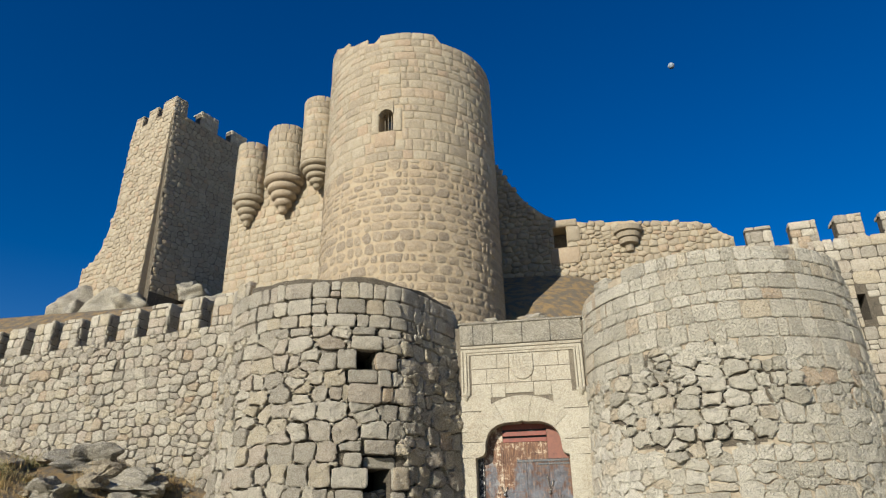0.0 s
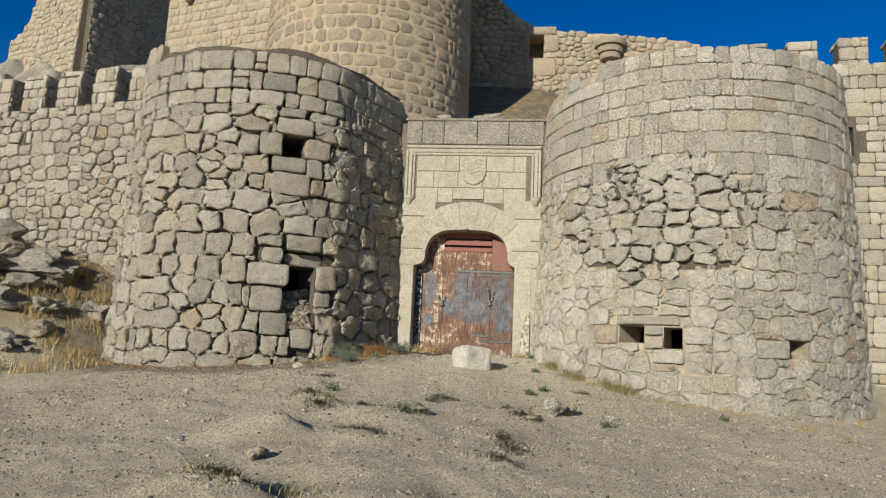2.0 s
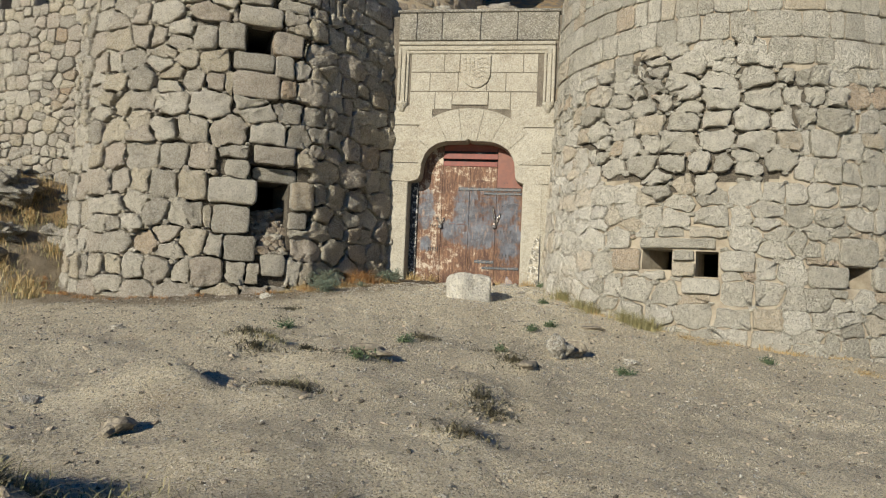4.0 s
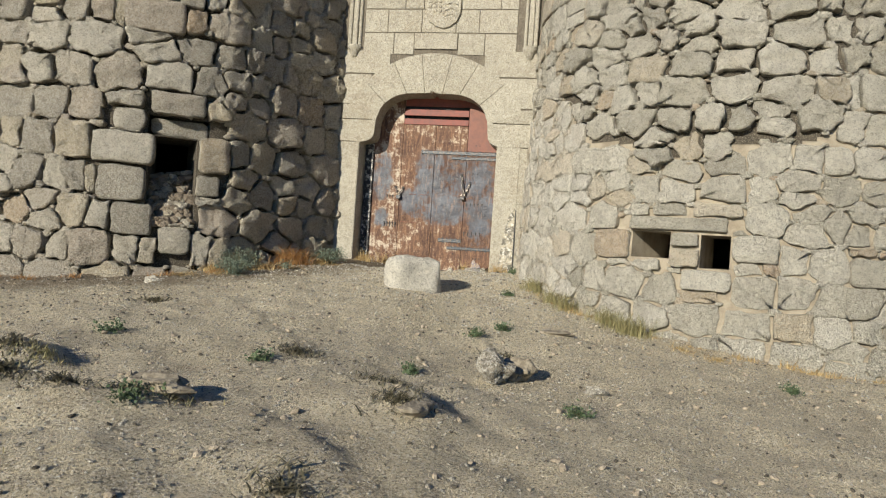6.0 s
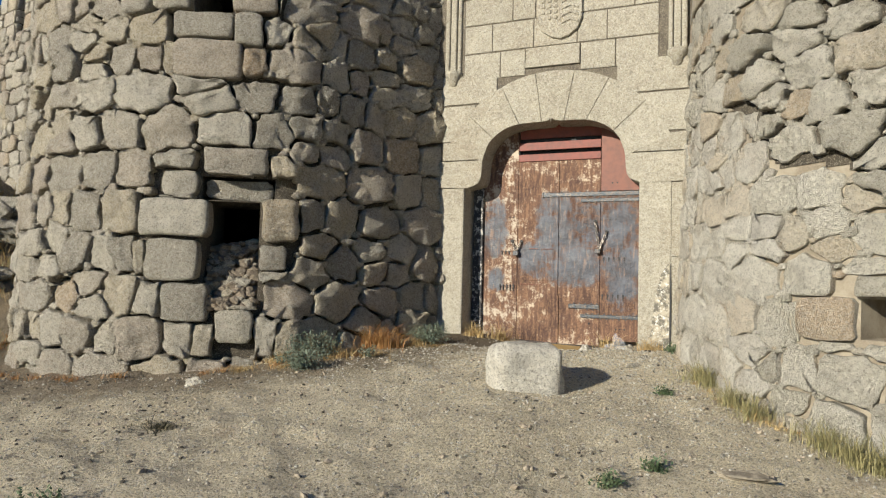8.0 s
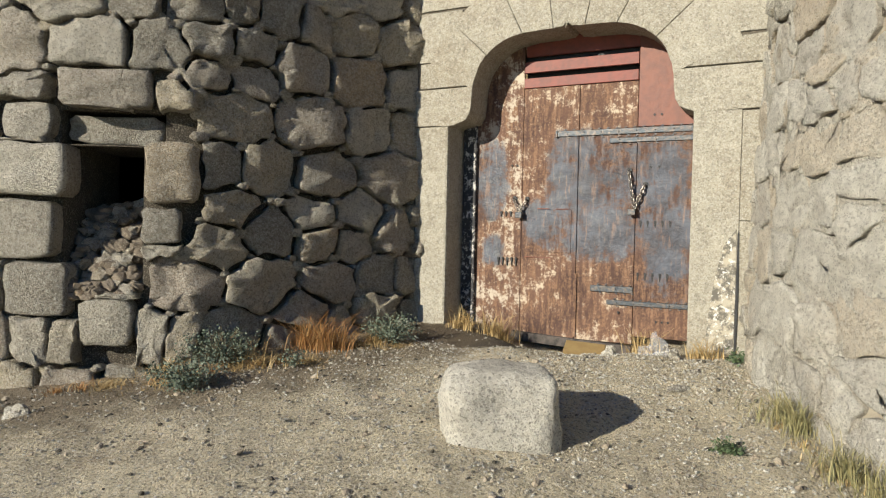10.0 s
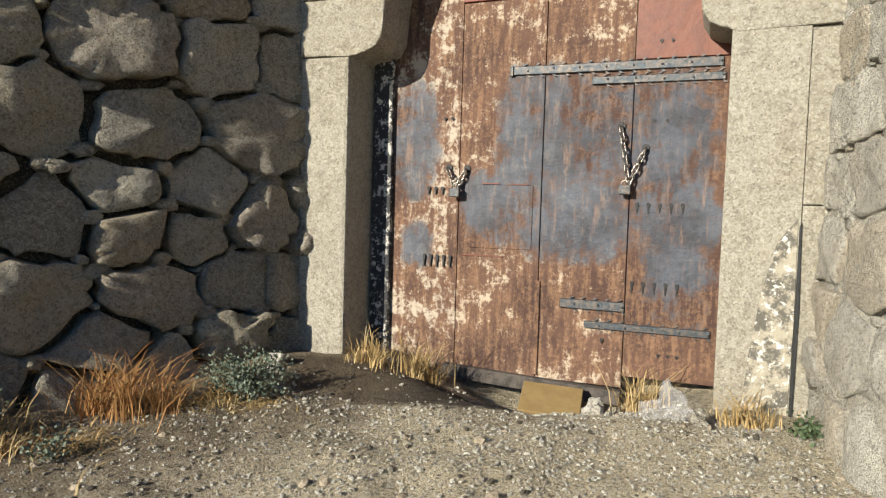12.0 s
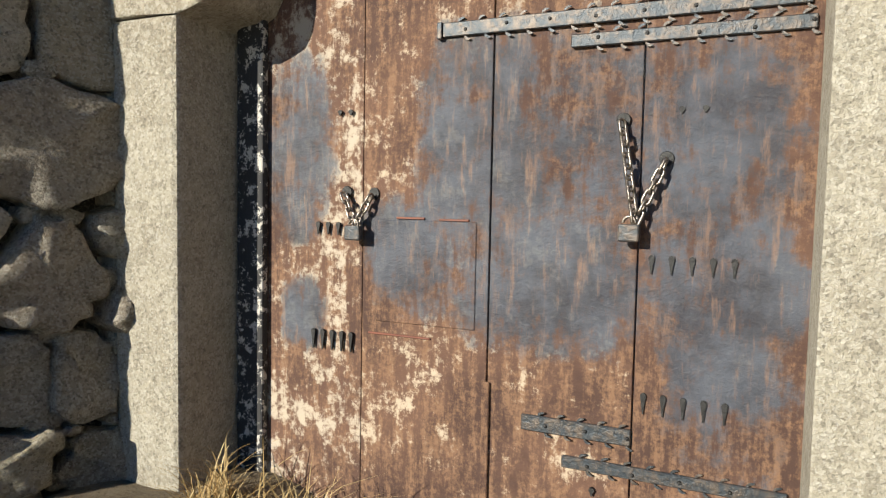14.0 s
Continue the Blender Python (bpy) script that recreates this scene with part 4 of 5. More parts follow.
# palace wall beside the keep, with three corbelled turrets
palace = empty("palace_wall", label="high warm granite wall beside the keep", category="wall", kind="structure")
S_P, LP = flat_surface(-15.35, 13.3, -7.6, 11.0)
shell("core", S_P, steps(0, LP, 8), steps(4.0, 18.9, 8), [], 1.0, M_MORTAR_WARM, palace)
lay(masonry(S_P, 0, LP, 8.0, 18.8, 0.42, 0.5, 81, style=lambda u, v: (0.5, 0.6, 0.2, 0.03, 0.016, 0.2)), palace, M_WARM, near=lambda s: abs(s[3] - 14), limit=200)


def turret(x, y, r, z_tip, z_cyl, z_top, seed):
    t = empty("corbelled_turret", label="small round granite turret on stepped corbels", category="turret", group="turrets beside the keep", kind="structure")
    h = z_cyl - z_tip
    prof = [(0.01, 0.0), (0.16 * r, 0.02), (0.24 * r, 0.10 * h), (0.24 * r, 0.2 * h)]
    for k in range(4):
        r0 = r * (0.4 + 0.2 * k)
        z0 = h * (0.2 + 0.2 * k)
        prof += [(r0 - 0.06 * r, z0), (r0 + 0.04 * r, z0 + 0.05 * h), (r0 + 0.06 * r, z0 + 0.11 * h), (r0 + 0.02 * r, z0 + 0.17 * h), (r0 - 0.05 * r, z0 + 0.2 * h)]
    bm = lathe_bm(prof + [(0.01, h)], 28)
    bmesh.ops.translate(bm, verts=bm.verts, vec=(x, y, z_tip))
    part("corbels", bm, M_WARM, t, smooth=True)
    S, rm = round_surface(x, y, r, r * 0.98, z_cyl, z_top)
    shell("core", S, steps(0, math.tau * rm, 28), steps(z_cyl, z_top, 4), [], 0.35, M_MORTAR_WARM, t)
    lay(masonry(S, -math.pi * rm, 0.35 * rm, z_cyl, z_top, 0.42, 0.46, seed, wave=0.0, style=lambda u, v: (0.46, 0.2, 0.1, 0.022, 0.009, 0.02)), t, M_WARM, limit=120)


turret(-14.15, 12.75, 0.80, 15.2, 16.75, 19.55, 91)
turret(-11.85, 11.85, 0.98, 15.25, 17.1, 19.6, 92)
turret(-9.85, 11.1, 0.85, 16.0, 17.3, 20.6, 93)

# ---- square tower on its crag ----
square = empty("square_tower", label="tall square rubble tower with merlons", category="tower", kind="structure")
S_A, LA = flat_surface(-28.7, 22.0, -24.3, 20.0, 0.03, 29.0)
S_B, LB = flat_surface(-24.3, 20.0, -20.9, 28.5, 0.03, 29.0)
TOPZ = 28.7
shell("core", S_A, steps(0, LA, 6), steps(12.0, TOPZ, 8), [], 1.2, M_MORTAR_WARM, square)
shell("core", S_B, steps(0, LB, 8), steps(12.0, TOPZ, 8), [], 1.2, M_SHADED_MORTAR, square)
lay(rubble(S_A, 0, LA, 15.0, TOPZ, 0.40, 0.5, 101, jit=0.12, gap=0.012, proud=0.05, small=0.2), square, M_WARM, near=lambda s: abs(s[3] - 26), limit=150)
lay(rubble(S_B, 0, LB, 15.0, TOPZ, 0.42, 0.5, 102, jit=0.2, gap=0.012, proud=0.03, small=0.2, jag=0.4), square, M_WARM, near=lambda s: s[2], limit=150)
merlon(S_A, 0.15, 1.05, TOPZ, 29.75, 0.7, 111, square, M_WARM, 0.4, 0.45)
merlon(S_A, 1.75, 2.75, TOPZ, 29.85, 0.7, 114, square, M_WARM, 0.4, 0.45)
merlon(S_A, 3.45, LA, TOPZ, 29.95, 0.9, 117, square, M_WARM, 0.4, 0.45)
for k, (a, b) in enumerate(((0.0, 1.1), (2.3, 3.9), (5.2, 6.7), (8.0, 9.2))):
    merlon(S_B, a, b, TOPZ, 29.9, 0.7, 121 + 3 * k, square, M_RUBBLE, 0.4, 0.45)
# ruined spur at its foot
S_D, LD = flat_surface(-31.4, 23.0, -28.3, 21.85, 0.03, 20.0)
spur_top = lambda u: 18.4 + 4.2 * smooth01((u - 0.8) / 2.4) + 0.4 * noise.noise((u * 2, 1.0, 2.0))
shell("core", S_D, steps(0, LD, 14), steps(12.0, 18.5, 5), [], 1.2, M_MORTAR_WARM, square, spur_top)
lay(masonry(S_D, 0, LD, 15.0, 26.0, 0.40, 0.5, 103, top=lambda u: spur_top(u) + 0.1, style=lambda u, v: (0.5, 0.7, 0.2, 0.04, 0.016, 0.2)), square, M_WARM, limit=0)
for k, (x, y, z, s, sq) in enumerate(((-30.2, 21.8, 14.2, 1.8, (0.9, 0.9, 1.2)), (-27.4, 20.9, 14.0, 2.0, (1.1, 0.8, 0.75)), (-25.0, 19.7, 13.9, 1.3, (1.3, 0.8, 0.7)), (-22.4, 22.6, 15.4, 1.3, (1.2, 1, 0.7)), (-31.6, 22.3, 12.0, 1.8, (1, 0.9, 1.2)), (-20.0, 21.5, 14.0, 1.5, (1.3, 1, 0.8)))):
    bm = rock_bm(s, k + 70, 0.35, 4, sq)
    rk = part("rock_outcrop", bm, M_WEATHERED, None, smooth=True)
    rk.location = (x, y, z)
    tagged(rk, "weathered granite crag under the square tower", "rock", "crags under the tower", "structure")

# ---- ruined inner wall beyond the gate ----
ruin = empty("ruined_wall", label="ruined granite inner wall with a square window and a corbelled turret base", category="wall", kind="structure")
S_E, LE = flat_surface(-2.5, 16.0, 9.9, 15.8)


def ruin_top(u):
    x = -2.5 + u
    base = 15.6 + 3.8 * max(0.0, 1 - (x + 1.7) / 3.0) ** 1.5 if x < 1.3 else 15.35 - 0.10 * (x - 1.3)
    return base + 0.18 * noise.noise((u * 1.5, 1.0, 3.0)) + 0.12 * noise.noise((u * 4, 2.0, 3.0)) - 0.9 * smooth01((x - 8.2) / 2.0)


RW = (3.75, 4.42, 13.9, 15.05)
shell("core", S_E, steps(0, LE, 40), steps(5.0, 13.5, 6) + [15.2], [RW], 1.0, M_MORTAR_WARM, ruin, ruin_top)
re_ = [(3.6, 5.0, 15.06, 15.45), (4.44, 5.1, 14.2, 15.04), (3.55, 5.0, 13.0, 13.88)]
blocks_e = rubble(S_E, 0, LE, 7.0, 19.8, 0.36, 0.42, 131, jit=0.18, gap=0.014, proud=0.07, small=0.25, jag=0.7, holes=[RW] + re_, top=ruin_top)
for a, b, c, d in re_:
    pts, mid = block_points([(a, c), (b, c), (b, d), (a, d)], 0.01, 0.05, rl, 0.2)
    vs, fs = one_stone(S_E, pts, mid, 0.06, rl, 0.05)
    raw("stone", vs, fs, M_WARM, ruin, smooth=True)
lay(blocks_e, ruin, M_WARM, near=lambda s: abs(s[3] - 14) + max(0, 3.5 - s[2]) * 3, limit=260)
bm = lathe_bm([(0.01, -1.75), (0.25, -1.7), (0.3, -1.3), (0.3, -1.25), (0.62, -1.2), (0.66, -0.95), (0.6, -0.82), (0.75, -0.8), (0.8, -0.5), (0.72, -0.42), (0.95, -0.4), (0.98, -0.1), (0.9, 0.0), (0.01, 0.05)], 24)
for v in bm.verts:
    v.co += Vector((1, 1, 0)) * 0.03 * noise.noise(v.co * 3)
bmesh.ops.transform(bm, verts=bm.verts, matrix=Matrix.Translation((4.95, 15.8, 14.6)) @ Matrix.Diagonal((0.75, 0.75, 0.75, 1)))
# unseen dark box added behind the window opening to hide the sky
part("window_plug", box_bm(0.6, 2.8, 17.02, 17.6, 13.0, 15.5), M_DARK_FILL, ruin)
part("turret_base", bm, M_WARM, ruin, "weathered stepped corbel base")

# ---- crenellated outer wall on the far side ----
far_wall = empty("outer_wall", label="pale crenellated granite outer wall with loopholes", category="wall", kind="structure")
S_F, LF = flat_surface(7.3, 5.75, 19.0, 4.6)
FT = 8.75
fl = [(3.0, 3.25, 6.2, 7.05)]
shell("core", S_F, steps(0, LF, 14), steps(-3.0, FT, 10), fl, 0.9, M_SHADED_MORTAR, far_wall)
lay(masonry(S_F, 0, LF, -2.0, FT, 0.36, 0.46, 141, holes=fl, style=lambda u, v: (0.46, 0.35, 0.14, 0.03, 0.010, 0.1)), far_wall, M_BLOCK, near=lambda s: abs(s[3] - 7), limit=280)
for k in range(8):
    merlon(S_F, 0.2 + k * 1.36, 1.02 + k * 1.36, FT, FT + 1.0, 0.5, 150 + 3 * k, far_wall, M_BLOCK, 0.33, 0.4)

# ---- moon ----
bm = bmesh.new()
bmesh.ops.create_icosphere(bm, subdivisions=4, radius=13)
mm = Nodes("moon_dust")
M_MOON = mm.done(mm.mix(mm.mask(mm.noise(0.12, 3), 0.4, 0.6), (0.26, 0.30, 0.35), (0.12, 0.16, 0.22)), 1.0)
moon = part("moon", bm, M_MOON, None, smooth=True)
moon.location = (555, 2353, 1755)
tagged(moon, "pale daytime moon in the clear sky", "moon", kind="structure")

# ---- door materials ----


def blob(m, sep, x, z, rx, rz):
    """How near a point of the door is to a patch's middle: 1 there, 0 outside."""
    dx = m.math("DIVIDE", m.math("SUBTRACT", sep.outputs[0], x), rx)
    dz = m.math("DIVIDE", m.math("SUBTRACT", sep.outputs[2], z), rz)
    return m.math("SUBTRACT", 1.0, m.math("ADD", m.math("POWER", m.math("ABSOLUTE", dx), 3.0), m.math("POWER", m.math("ABSOLUTE", dz), 3.0)))


def rust_material(name, pale, patches, flake=(0.45, 0.365, 0.27)):
    """Old painted sheet iron: brown rust, orange bloom, flaked pale undercoat, bare blue-grey patches, runs."""
    m = Nodes(name)
    sep = m.node("SeparateXYZ", Vector=m.pos.outputs["Position"])
    stretch = m.node("Mapping", Vector=m.pos.outputs["Position"])
    stretch.inputs["Scale"].default_value = (1, 1, 0.16)
    runs = m.noise(26, 5, 0.7, stretch.outputs[0])
    flakes = m.noise(9, 9, 0.74)
    fine = m.noise(46, 6, 0.8)
    cloud = m.noise(2.6, 4, 0.6)
    c = m.mix(m.mask(cloud, 0.36, 0.62), (0.060, 0.031, 0.023), (0.118, 0.062, 0.041))
    c = m.mix(m.math("MULTIPLY", m.mask(m.math("ADD", m.math("MULTIPLY", runs, 0.55), m.math("MULTIPLY", fine, 0.5)), 0.47, 0.62), 0.7), c, (0.255, 0.145, 0.082))
    f = m.math("ADD", m.math("MULTIPLY", flakes, 0.6), m.math("ADD", m.math("MULTIPLY", runs, 0.22), m.math("MULTIPLY", fine, 0.28)))
    f = m.math("ADD", f, m.math("MULTIPLY", m.math("SUBTRACT", cloud, 0.5), 0.35))
    c = m.mix(m.mask(f, 0.62 - pale, 0.70 - pale), c, flake)
    steel = None
    for x, z, rx, rz in patches:
        b = blob(m, sep, x, z, rx, rz)
        steel = b if steel is None else m.math("MAXIMUM", steel, b)
    if steel is not None:
        edge = m.math("ADD", steel, m.math("MULTIPLY", m.math("SUBTRACT", m.math("ADD", m.math("MULTIPLY", flakes, 0.35), m.math("ADD", m.math("MULTIPLY", runs, 0.27), m.math("MULTIPLY", cloud, 0.38))), 0.5), 9.0))
        s = m.math("MULTIPLY", m.mask(edge, 0.15, 1.0), 0.9)
        tone = m.mix(m.mask(m.noise(5, 5, 0.65), 0.35, 0.65), (0.016, 0.023, 0.036), (0.060, 0.076, 0.102))
        tone = m.mix(m.math("MULTIPLY", m.mask(runs, 0.53, 0.70), 0.5), tone, (0.25, 0.135, 0.075))
        c = m.mix(s, c, tone)
        rough = m.node("MapRange", Value=s, i3=0.85, i4=0.42).outputs[0]
    else:
        rough = 0.85
    n = m.bump(m.noise(3.5, 3, 0.5), 0.03)
    n = m.bump(fine, 0.006, 1.0, n)
    return m.done(c, rough, n)


STEEL = [(0.18, 1.5, 0.5, 0.42), (-0.14, 1.45, 0.17, 0.45), (0.72, 1.4, 0.30, 0.50), (-0.32, 1.05, 0.24, 0.24), (0.22, 1.0, 0.40, 0.3), (0.80, 0.80, 0.26, 0.45)]
M_SHEET_A = rust_material("flaked_sheet_iron", 0.06, [(-0.84, 1.50, 0.20, 0.34), (-0.86, 1.22, 0.16, 0.16), (-0.8, 0.8, 0.12, 0.16)], (0.43, 0.365, 0.285))
M_SHEET_B = rust_material("rusty_sheet_iron", 0.04, STEEL)
M_SHEET_D = rust_material("brown_sheet_iron", -0.01, STEEL)


def plain(name, colour, rough, metal=0.0, spots=None, size=40, bump=0.004):
    m = Nodes(name)
    c = m.mix(m.mask(m.noise(size, 5, 0.7), 0.4, 0.65), colour, spots or tuple(k * 0.6 for k in colour))
    return m.done(c, rough, m.bump(m.noise(size * 2, 4, 0.7), bump), metal)


M_RED = plain("red_oxide_paint", (0.188, 0.046, 0.03), 0.6, spots=(0.136, 0.04, 0.028), size=12, bump=0.003)
M_BROWN = plain("red_brown_paint", (0.172, 0.06, 0.036), 0.6, spots=(0.128, 0.048, 0.032), size=8, bump=0.004)
M_IRON = plain("wrought_iron", (0.05, 0.06, 0.07), 0.45, 0.6, (0.12, 0.10, 0.085), 30)
M_BLACK = plain("black_iron", (0.02, 0.02, 0.02), 0.5, 0.3)
M_CHAIN = plain("worn_chain_steel", (0.30, 0.27, 0.24), 0.32, 0.9, (0.16, 0.13, 0.11), 90, 0.001)
M_OLDWOOD = plain("grey_old_wood", (0.096, 0.08, 0.068), 0.85, spots=(0.04, 0.036, 0.032), size=18, bump=0.01)
m = Nodes("black_and_white_flaking_paint")
M_FRAME = m.done(m.mix(m.mask(m.noise(24, 6, 0.75), 0.53, 0.57), (0.022, 0.022, 0.024), (0.46, 0.44, 0.40)), 0.75, m.bump(m.noise(24, 6, 0.75), 0.006))

# ---- door ----
door = empty("door", (0.024, -0.11, 0.012), "closed double door of rusty patched sheet iron with chains and iron straps", "door", kind="structure")
door.scale = (0.976, 1.0, 0.99)


def sheet(name, outline, mat, y=0.0, thick=0.025, label=""):
    """A sheet with a folded edge, dented a little."""
    bm = prism_bm(outline, y, y + thick, 0.004)
    return part(name, bm, mat, door, label)


sheet("sheet", rect(-1.14, -0.558, 0.0, 2.95), M_SHEET_A, 0.006, label="flaked pale and rusty sheet")
sheet("sheet", rect(-0.552, -0.022, 0.03, 2.30), M_SHEET_B)
sheet("sheet", rect(-0.018, 0.497, 0.03, 2.30), M_SHEET_B, 0.004)
sheet("sheet", rect(0.503, 1.10, 0.10, 1.90), M_SHEET_D, -0.002, label="brown and blue-grey sheet")
sheet("upper_panel", rect(0.503, 1.10, 1.905, 2.95), M_BROWN, -0.004, label="smooth red-brown painted upper panel")
for z0, z1, y in ((2.305, 2.395, -0.012), (2.445, 2.545, -0.008)):
    sheet("slat", rect(-0.552, 0.497, z0, z1), M_RED, y, 0.03, "red painted steel slat")
sheet("top_panel", rect(-0.552, 0.497, 2.60, 2.95), M_RED, 0.03)
# black sheet added behind the slats for the shade in their gap
sheet("backing", rect(-0.56, 0.50, 2.28, 2.62), M_BLACK, 0.08, 0.02)
# low rail, sagging off its hinge
bm = box_bm(-0.62, 0.50, -0.04, 0.03, -0.05, 0.035, 0.008)
part("bottom_rail", bm, M_OLDWOOD, door, "dark weathered wooden rail").rotation_euler = (0, radians(2.4), 0)
part("frame_strip", box_bm(-1.16, -1.02, -0.035, 0.003, 0.0, 2.2, 0.01), M_FRAME, door, "black flaking iron frame strip")


def barb(parent, x, z, y, up, lean, k):
    bm = bmesh.new()
    pts = [(0, 0), (0.006, 0.008 * up), (0.015, 0.012 * up), (0.024, 0.013 * up)]
    wid = (0.006, 0.0055, 0.004, 0.001)
    fr = [bm.verts.new((x + lean * px, y, z + pz + w)) for (px, pz), w in zip(pts, wid)]
    bk = [bm.verts.new((x + lean * px, y, z + pz - w)) for (px, pz), w in zip(pts, wid)]
    fb = [bm.verts.new((x + lean * px, y + 0.012, z + pz)) for (px, pz), w in zip(pts, wid)]
    for i in range(3):
        bm.faces.new((fr[i], fr[i + 1], bk[i + 1], bk[i]))
        bm.faces.new((fr[i], fb[i], fb[i + 1], fr[i + 1]))
        bm.faces.new((bk[i], bk[i + 1], fb[i + 1], fb[i]))
    part("barb", bm, M_IRON, parent)


def strap(x0, x1, z, h, seed, tilt=0.0):
    """A forged strap with scrolled barbs along both edges and nail heads."""
    st = part("strap", box_bm(x0, x1, -0.016, -0.003, z - h / 2, z + h / 2, 0.003, 1), M_IRON, door, "dark forged iron strap")
    rng = random.Random(seed)
    n = int((x1 - x0) / 0.075)
    for i in range(n):
        x = x0 + 0.06 + (x1 - x0 - 0.1) * i / max(1, n - 1)
        barb(st, x, z + h / 2, -0.012, 1, 1, i)
        barb(st, x + 0.025, z - h / 2, -0.012, -1, 1, i)
        if i % 2 == 0:
            bm = lathe_bm([(0.0, 0.006), (0.005, 0.005), (0.007, 0.0)], 8)
            bmesh.ops.transform(bm, verts=bm.verts, matrix=Matrix.Translation((x + 0.03, -0.016, z + rng.uniform(-0.006, 0.006))) @ Matrix.Rotation(radians(90), 4, "X"))
            part("nail", bm, M_BLACK, st)
    return st


strap(-0.215, 0.97, 1.872, 0.050, 1)
strap(0.26, 0.985, 1.795, 0.042, 2)
strap(0.12, 0.50, 0.500, 0.055, 3)
strap(0.27, 0.97, 0.385, 0.042, 4)
part("strap_end", box_bm(-0.235, -0.215, -0.024, 0.0, 1.84, 1.90, 0.004), M_IRON, door)
for x0, x1, z in ((-0.40, -0.28, 1.198), (-0.22, -0.10, 1.195), (-0.52, -0.25, 0.752)):
    part("weld_seam", box_bm(x0, x1, -0.008, 0.002, z - 0.004, z + 0.004, 0.002, 1), M_BROWN, door)
bm = box_bm(-0.49, -0.07, -0.005, 0.002, 0.80, 1.19, 0.003, 1)
part("patch_plate", bm, M_SHEET_B, door, "riveted patch plate")
part("cover_strip", box_bm(-0.035, -0.006, -0.010, 0.002, 0.05, 0.62, 0.003, 1), M_SHEET_D, door)


def nail_row(x0, dx, n, z, tail):
    """Nails driven through, each with its rusty run."""
    for i in range(n):
        bm = bmesh.new()
        x = x0 + dx * i
        out = [(0.010 * math.cos(a), 0.010 * math.sin(a)) for a in (radians(t) for t in (0, 45, 90, 135, 180))]
        ring = [(x + p, z + q) for p, q in out] + [(x - 0.005, z - tail * 0.5), (x - 0.002, z - tail), (x + 0.002, z - tail), (x + 0.005, z - tail * 0.5)]
        part("nail", prism_bm(ring[::-1], -0.009, 0.0), M_BLACK, door)


nail_row(0.545, 0.062, 5, 1.093, 0.05)
nail_row(0.535, 0.062, 5, 0.645, 0.06)
nail_row(-0.76, 0.048, 3, 1.165, 0.04)
nail_row(-0.78, 0.045, 5, 0.735, 0.07)
nail_row(0.62, 0.07, 2, 1.56, 0.012)
nail_row(0.64, 0.06, 2, 2.00, 0.012)
nail_row(-0.66, 0.05, 2, 1.60, 0.012)
nail_row(0.376, 0.3, 1, 0.30, 0.02)
nail_row(0.70, 0.05, 3, 0.24, 0.010)


def link_mesh():
    """One oval chain link, its long way along z."""
    verts, faces, n, k = [], [], 16, 7
    for i in range(n):
        a = math.tau * i / n
        cx, cz = 0.0105 * math.cos(a), 0.0105 * math.sin(a) + (0.013 if math.sin(a) >= 0 else -0.013)
        out = Vector((math.cos(a), 0, math.sin(a)))
        for j in range(k):
            b = math.tau * j / k
            verts.append(Vector((cx, 0, cz)) + out * 0.0042 * math.cos(b) + Vector((0, 1, 0)) * 0.0042 * math.sin(b))
    for i in range(n):
        for j in range(k):
            faces.append((i * k + j, i * k + (j + 1) % k, ((i + 1) % n) * k + (j + 1) % k, ((i + 1) % n) * k + j))
    return mesh_of("link", verts, faces, M_CHAIN, True)


LINK = link_mesh()


def chain_and_lock(ends, foot, lock):
    ch = empty("chain", label="short steel chain")
    ch.parent = door
    for (x, z) in ends:
        a, b = Vector((x, -0.030, z)), Vector((foot[0], -0.045, foot[1]))
        n = max(2, round((b - a).length / 0.037))
        for i in range(n):
            p = a + (b - a) * (i + 0.5) / n
            ob = new("link", LINK)
            ob.parent = ch
            turn = (b - a).to_track_quat("Z", "Y").to_matrix().to_4x4()
            ob.matrix_local = Matrix.Translation(p) @ turn @ Matrix.Rotation(radians(20 + 90 * (i % 2)), 4, "Z") @ Matrix.Diagonal((1.25, 1.25, 1.12 * (b - a).length / n / 0.0375, 1))
        # a black disc on the sheet stands for the dark of the hole
        bm = lathe_bm([(0.0, 0.004), (0.022, 0.004), (0.024, 0.0)], 12)
        bmesh.ops.transform(bm, verts=bm.verts, matrix=Matrix.Translation((x, -0.004, z + 0.008)) @ Matrix.Rotation(radians(90), 4, "X"))
        part("hole_dark", bm, M_BLACK, door)
    pl = part("padlock", box_bm(lock[0] - 0.034, lock[0] + 0.034, -0.068, -0.036, lock[1] - 0.056, lock[1], 0.006), M_IRON, door, "small dark steel padlock")
    bm = bmesh.new()
    for i in range(13):
        a = math.pi * i / 12
        for j in range(6):
            b = math.tau * j / 6
            r = 0.02 + 0.005 * math.cos(b)
            bm.verts.new((lock[0] + r * math.cos(a), -0.052 + 0.005 * math.sin(b), lock[1] + 0.004 + r * math.sin(a)))
    bm.verts.ensure_lookup_table()
    for i in range(12):
        for j in range(6):
            bm.faces.new([bm.verts[q] for q in (i * 6 + j, i * 6 + (j + 1) % 6, (i + 1) * 6 + (j + 1) % 6, (i + 1) * 6 + j)])
    part("shackle", bm, M_CHAIN, pl, smooth=True)


chain_and_lock([(-0.625, 1.285), (-0.500, 1.280)], (-0.562, 1.165), (-0.562, 1.165))
chain_and_lock([(0.440, 1.525), (0.580, 1.400)], (0.495, 1.205), (0.478, 1.200))

